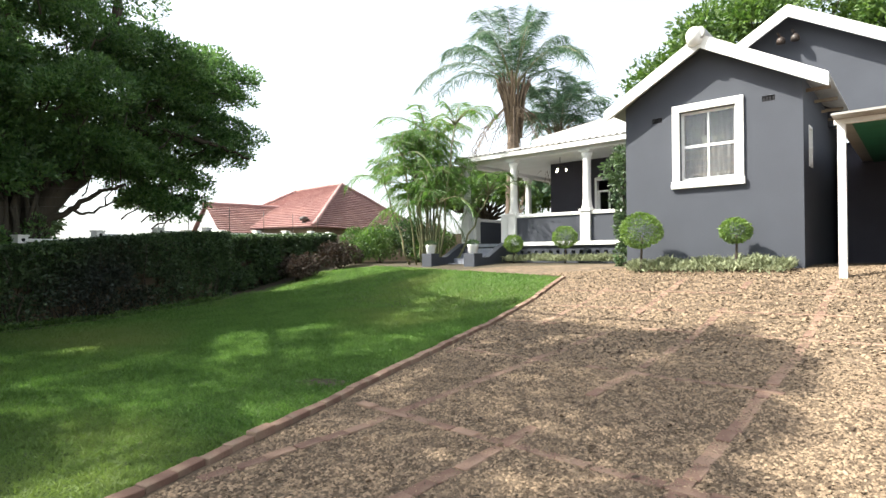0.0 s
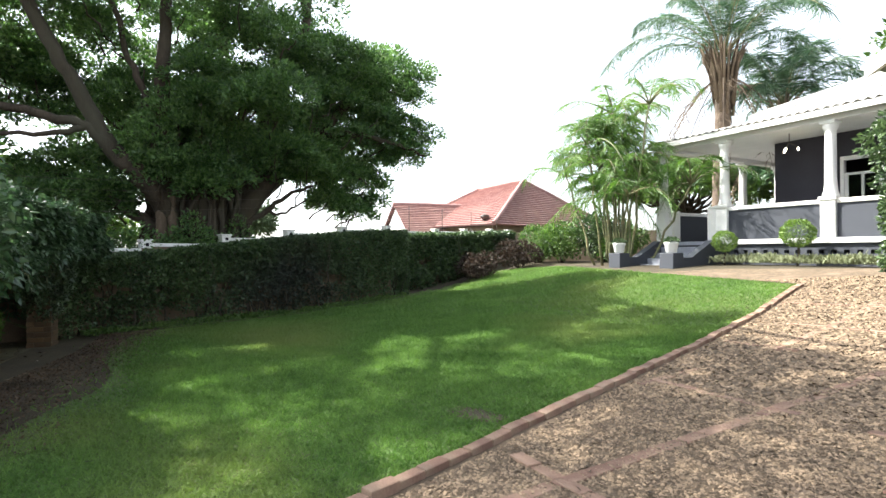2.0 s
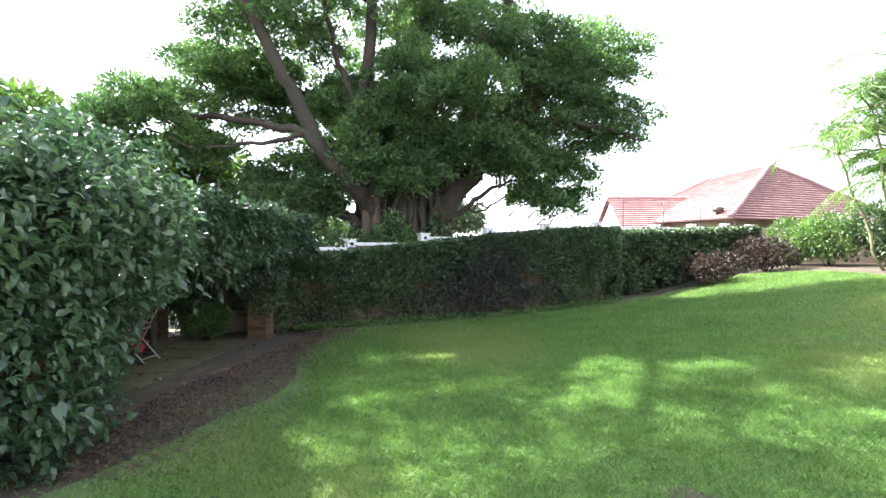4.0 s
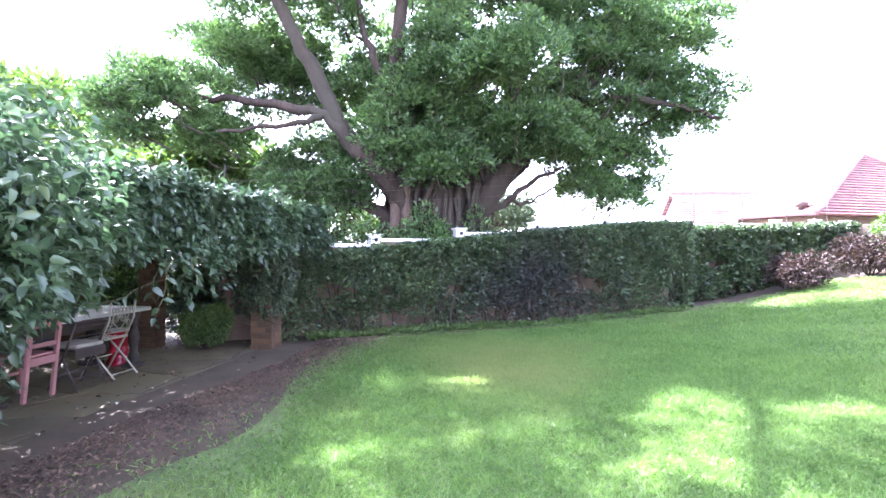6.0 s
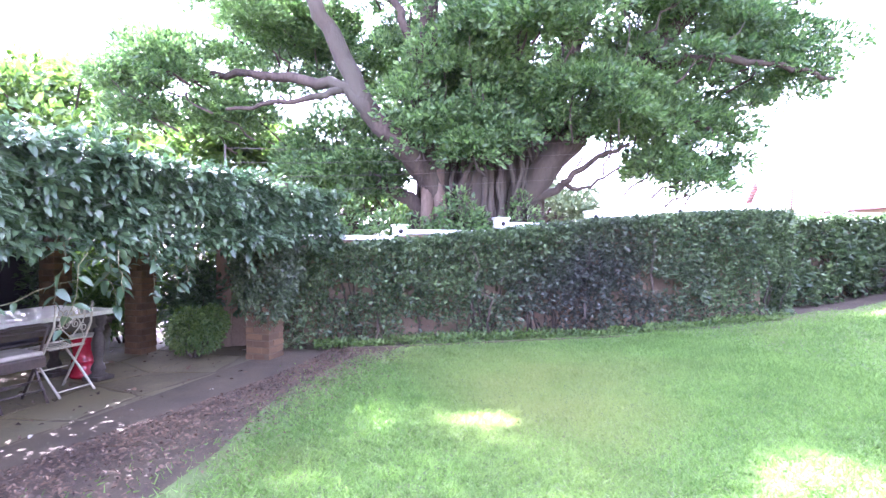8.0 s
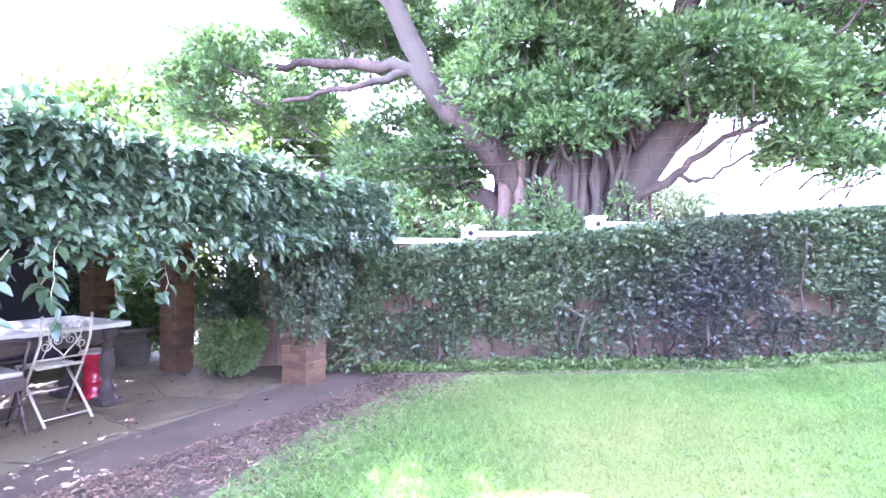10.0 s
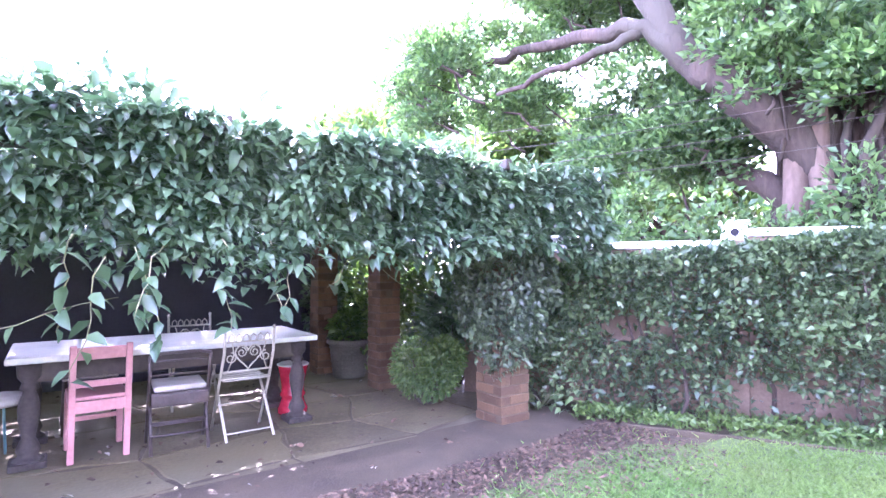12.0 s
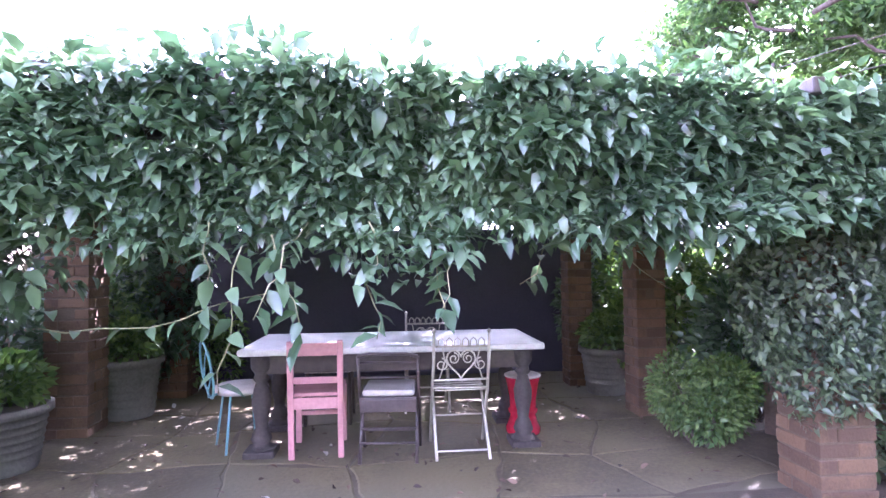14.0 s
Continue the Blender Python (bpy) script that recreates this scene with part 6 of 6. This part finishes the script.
def blades(name, n, region, size, label):
    c = scatter(n, on_lawn, region)
    P = np.column_stack([c, land(c[:, 0], c[:, 1]) - 0.004])
    D = rng.normal(0, 0.75, (n, 3))
    D[:, 2] = rng.uniform(0.15, 0.9, n)
    D /= np.linalg.norm(D, axis=1, keepdims=True)
    S = np.cross(D, rng.normal(size=(n, 3)))
    S *= size * 0.1 / (np.linalg.norm(S, axis=1, keepdims=True) + 1e-9)
    V = np.stack([P - S, P + S, P + D * size * rng.uniform(0.5, 1.5, (n, 1))], 1).reshape(-1, 3)
    me = bpy.data.meshes.new(name)
    me.vertices.add(n * 3)
    me.vertices.foreach_set("co", V.astype(np.float32).ravel())
    me.loops.add(n * 3)
    me.loops.foreach_set("vertex_index", np.arange(n * 3, dtype=np.int32))
    me.polygons.add(n)
    me.polygons.foreach_set("loop_start", (np.arange(n) * 3).astype(np.int32))
    me.update(calc_edges=True)
    me.materials.append(M["grass"])
    ob = new(name, me)
    return tagged(ob, label, "grass", kind="stuff")


blades("grass", 400000, (-11.2, -2.3, 1.0, 9.6), 0.052, "short green grass of the near lawn")
blades("grass", 110000, (-12.2, -1.8, 8.6, 16.8), 0.07, "green grass of the far lawn and hedge foot")


def pebbles(name, n, region, size, label):
    c = scatter(n, lambda c: c[:, 0] > kerb_x(np.minimum(c[:, 1], 12.2)) + 0.09 - np.maximum(0, c[:, 1] - 12.2) * 1.5, region)
    z = land(c[:, 0], c[:, 1])
    r = size * rng.uniform(0.55, 1.35, (n, 3, 1)) * 0.5
    a = rng.uniform(0, math.pi, n)
    ax = np.stack([np.cos(a), np.sin(a), rng.normal(0, 0.3, n)], 1)
    ay = np.stack([-np.sin(a), np.cos(a), rng.normal(0, 0.3, n)], 1)
    o = np.column_stack([c, z + size * 0.12])
    up = np.array([[0, 0, 1.0]])
    V = np.stack([o + ax * r[:, 0] * 1.3, o + ay * r[:, 1], o - ax * r[:, 0] * 1.3, o - ay * r[:, 1], o + up * r[:, 2] * 0.7 + ax * r[:, 0] * 0.3], 1).reshape(-1, 3)
    k = np.arange(n)[:, None] * 5
    F = np.concatenate([k + [0, 1, 4], k + [1, 2, 4], k + [2, 3, 4], k + [3, 0, 4]], 1).reshape(-1, 3)
    me = bpy.data.meshes.new(name)
    me.vertices.add(len(V))
    me.vertices.foreach_set("co", V.astype(np.float32).ravel())
    me.loops.add(len(F) * 3)
    me.loops.foreach_set("vertex_index", F.astype(np.int32).ravel())
    me.polygons.add(len(F))
    me.polygons.foreach_set("loop_start", (np.arange(len(F)) * 3).astype(np.int32))
    me.update(calc_edges=True)
    me.materials.append(M["pebble"])
    return tagged(new(name, me), label, "gravel", kind="stuff")


pebbles("gravel", 76000, (-2.9, 3.2, 1.6, 6.5), 0.026, "loose pale brown gravel of the near drive")
pebbles("gravel", 46000, (-2.6, 6.5, 6.0, 12.8), 0.04, "loose pale brown gravel before the house")


def litter(n, fn, size, mat, label):
    P = np.array([fn() for _ in range(n)])
    D = rng.normal(0, 1, (n, 3))
    D[:, 2] *= 0.18
    return tagged(leaves("leaf_litter", P, D, size, mat, None, width=0.5, ovate=True), label, "leaves", kind="stuff")


def edge_litter():
    t = rng.random()
    p = pw(-3.4 + 6.4 * t, -1.95 + 0.15 * math.sin(t * 6) - abs(rng.normal(0, 0.5)), 0)
    return (p.x, p.y, float(land(p.x, p.y)) + 0.012)


def patio_litter():
    p = pw(rng.uniform(-3.6, 3), rng.uniform(-1.7, 2.2), 0)
    return (p.x, p.y, PG + 0.02)


litter(11000, edge_litter, 0.03, "litter", "dry brown leaves and twigs along the terrace edge")
litter(420, patio_litter, 0.05, "litter", "a few dry leaves on the terrace")
def drive_litter():
    x, y = rng.uniform(-2.5, 5.0), rng.uniform(1.8, 11.5)
    return (x, y, float(land(x, y)) + 0.02)


litter(700, drive_litter, 0.05, "litter", "scattered dry brown leaves on the gravel drive")
litter(26, patio_litter, 0.06, "seat_pad", "pale fallen petals on the terrace")

# low green cover at the hedge foot
n = 5200
c = np.stack([rng.uniform(-11.3, -10.97, n), rng.uniform(4.2, 12.0, n)], 1)
hh = 0.01 + 0.09 * rng.random(n) * (0.4 + 0.6 * np.array([noise.noise(Vector((a, b * 1.5, 0))) > -0.1 for a, b in c]))
cover = leaves("ground_cover", np.column_stack([c, land(c[:, 0], c[:, 1]) + hh]), np.column_stack([rng.normal(0.2, 0.6, n), rng.normal(0, 0.6, n), rng.uniform(0.2, 0.9, n)]), 0.06, "bright_leaf", None, width=0.4)
tagged(cover, "low green ground cover at the hedge foot", "plants", kind="stuff")

# worn bare spot in the lawn
ring = [(-3.2 + 0.3 * (1 + 0.3 * noise.noise(Vector((math.cos(t), math.sin(t), 2)) * 1.5)) * math.cos(t), 4.85 + 0.15 * (1 + 0.3 * noise.noise(Vector((math.cos(t), math.sin(t), 5)) * 1.5)) * math.sin(t)) for t in np.linspace(0, 2 * math.pi, 25)[:-1]]
tagged(raw("bare_patch", [(x, y, float(land(x, y)) + 0.005) for x, y in ring], [tuple(range(24))], "soil"), "small worn patch of bare earth in the lawn", "ground", kind="structure")

# timber edging by the hedge
edging = empty("edging_board", ID, "weathered timber edging along the hedge bed", "edging")
for k in range(4):
    y = 4.6 + k * 1.9
    x = -10.95 + 0.02 * k
    part("board", boxes((x - 0.018, y, float(land(x, y)) - 0.05, x + 0.018, y + 1.88, float(land(x, y)) + 0.022), bev=0.006), "soil", edging)

# ---- brick kerb and brick lines in the drive ----
kerb = empty("brick_kerb", ID, "red-brown brick kerb between lawn and gravel", "kerb", kind="structure")
kerb_mesh = bpy.data.meshes.new("brick")
bmb = boxes((-0.048, -0.112, -0.11, 0.048, 0.112, 0.0), bev=0.008)
bmb.to_mesh(kerb_mesh)
bmb.free()
kerb_mesh.materials.append(M["paver"])
y = 0.6
while y < 12.2:
    x = float(kerb_x(y))
    slope_x = float(kerb_x(y + 0.1) - kerb_x(y - 0.1)) / 0.2
    rise = float(land(x, y + 0.1) - land(x, y - 0.1)) / 0.2
    b = new("brick", kerb_mesh)
    b.parent = kerb
    b.matrix_basis = pose(x + rng.normal(0, 0.006), y, float(land(x, y)) + 0.05 + rng.normal(0, 0.004), math.degrees(math.atan(rise)) + rng.normal(0, 1), rng.normal(0, 2), -math.degrees(math.atan(slope_x)) + rng.normal(0, 1.5))
    y += 0.228

flat_mesh = bpy.data.meshes.new("brick")
bmb = boxes((-0.11, -0.053, -0.06, 0.11, 0.053, 0.0), bev=0.007)
bmb.to_mesh(flat_mesh)
bmb.free()
flat_mesh.materials.append(M["paver"])
lines = empty("brick_lines", ID, "lines of bricks sunk flush in the gravel drive", "paving", kind="structure")


def brick_line(a, b, skip=0.25):
    """Bricks end to end between two points of the house frame; some lie buried."""
    a, b = Vector((*a, 0)), Vector((*b, 0))
    d = (b - a).normalized()
    n = int((b - a).length / 0.227)
    for k in range(n):
        p = HOUSE @ (a + d * 0.227 * (k + 0.5))
        if p.x < float(kerb_x(p.y)) + 0.18:
            continue
        bury = noise.noise(Vector((p.x * 0.8, p.y * 0.8, 2.0)))
        if bury > 0.5 - skip:
            continue
        w = (HOUSE.to_3x3() @ d)
        e = 0.06
        sx = float(land(p.x + w.x * e, p.y + w.y * e) - land(p.x - w.x * e, p.y - w.y * e)) / (2 * e)
        o = new("brick", flat_mesh)
        o.parent = lines
        o.matrix_basis = pose(p.x + rng.normal(0, 0.006), p.y + rng.normal(0, 0.006), float(land(p.x, p.y)) + 0.011 + rng.normal(0, 0.003), rng.normal(0, 1.2), -math.degrees(math.atan(sx)), math.degrees(math.atan2(w.y, w.x)) + rng.normal(0, 2.0))


for hx in (0.55, 1.72, 2.85, 4.04, 5.2):
    brick_line((hx, -11.2), (hx, -1.3), 0.2 if hx in (2.85, 4.04) else 0.3)
for hy in (-11.0, -8.85, -6.65, -4.5, -3.42, -2.37):
    brick_line((-1.5, hy), (6.0, hy), 0.05 if hy == -8.85 else 0.3)


# ---- irregular slabs of the terrace ----
SX = (-4.55, -3.6, -2.75, -1.8, -1.0, -0.1, 0.75, 1.5, 2.35, 3.35)
SY = (0.0, 0.17, 0.33, 0.5, 0.68, 0.84, 1.0)


def slab_corner(i, j):
    front = float(np.interp(SX[i], (-4.6, 2.0, 2.45, 3.4), (-1.74, -1.94, -1.59, -1.19)))
    dx, dy = (rng.normal(0, 0.13), rng.normal(0, 0.09)) if 0 < i < len(SX) - 1 and 0 < j < len(SY) - 1 else (0, 0)
    return Vector((SX[i] + dx, front + (2.28 - front) * SY[j] + dy, 0))


SLAB = [[slab_corner(i, j) for j in range(len(SY))] for i in range(len(SX))]
for i in range(len(SX) - 1):
    for j in range(len(SY) - 1):
        q = [SLAB[i][j], SLAB[i + 1][j], SLAB[i + 1][j + 1], SLAB[i][j + 1]]
        mid = sum(q, Vector()) / 4
        edge = []
        for a, b in zip(q, q[1:] + q[:1]):
            for f in (0.0, 0.2, 0.4, 0.6, 0.8):
                p = a.lerp(b, f) + (Vector((rng.normal(0, 0.012), rng.normal(0, 0.012), 0)) if f else Vector())
                wear = 0.004 + rng.uniform(0, 0.008)
                edge.append(p + (mid - p).normalized() * wear)
        n, high = len(edge), 0.009 + rng.uniform(-0.0015, 0.0015)
        rim = [p + (mid - p).normalized() * 0.012 for p in edge]
        verts = [tuple(PERG @ Vector((p.x, p.y, -0.01))) for p in edge] + [tuple(PERG @ Vector((p.x, p.y, high - 0.005))) for p in edge] + [tuple(PERG @ Vector((p.x, p.y, high))) for p in rim]
        faces = [tuple(range(2 * n, 3 * n))]
        for k in range(n):
            m = (k + 1) % n
            faces += [(k, m, n + m, n + k), (n + k, n + m, 2 * n + m, 2 * n + k)]
        slab = raw("slab", verts, faces, "slab")
        slab.parent = terrace
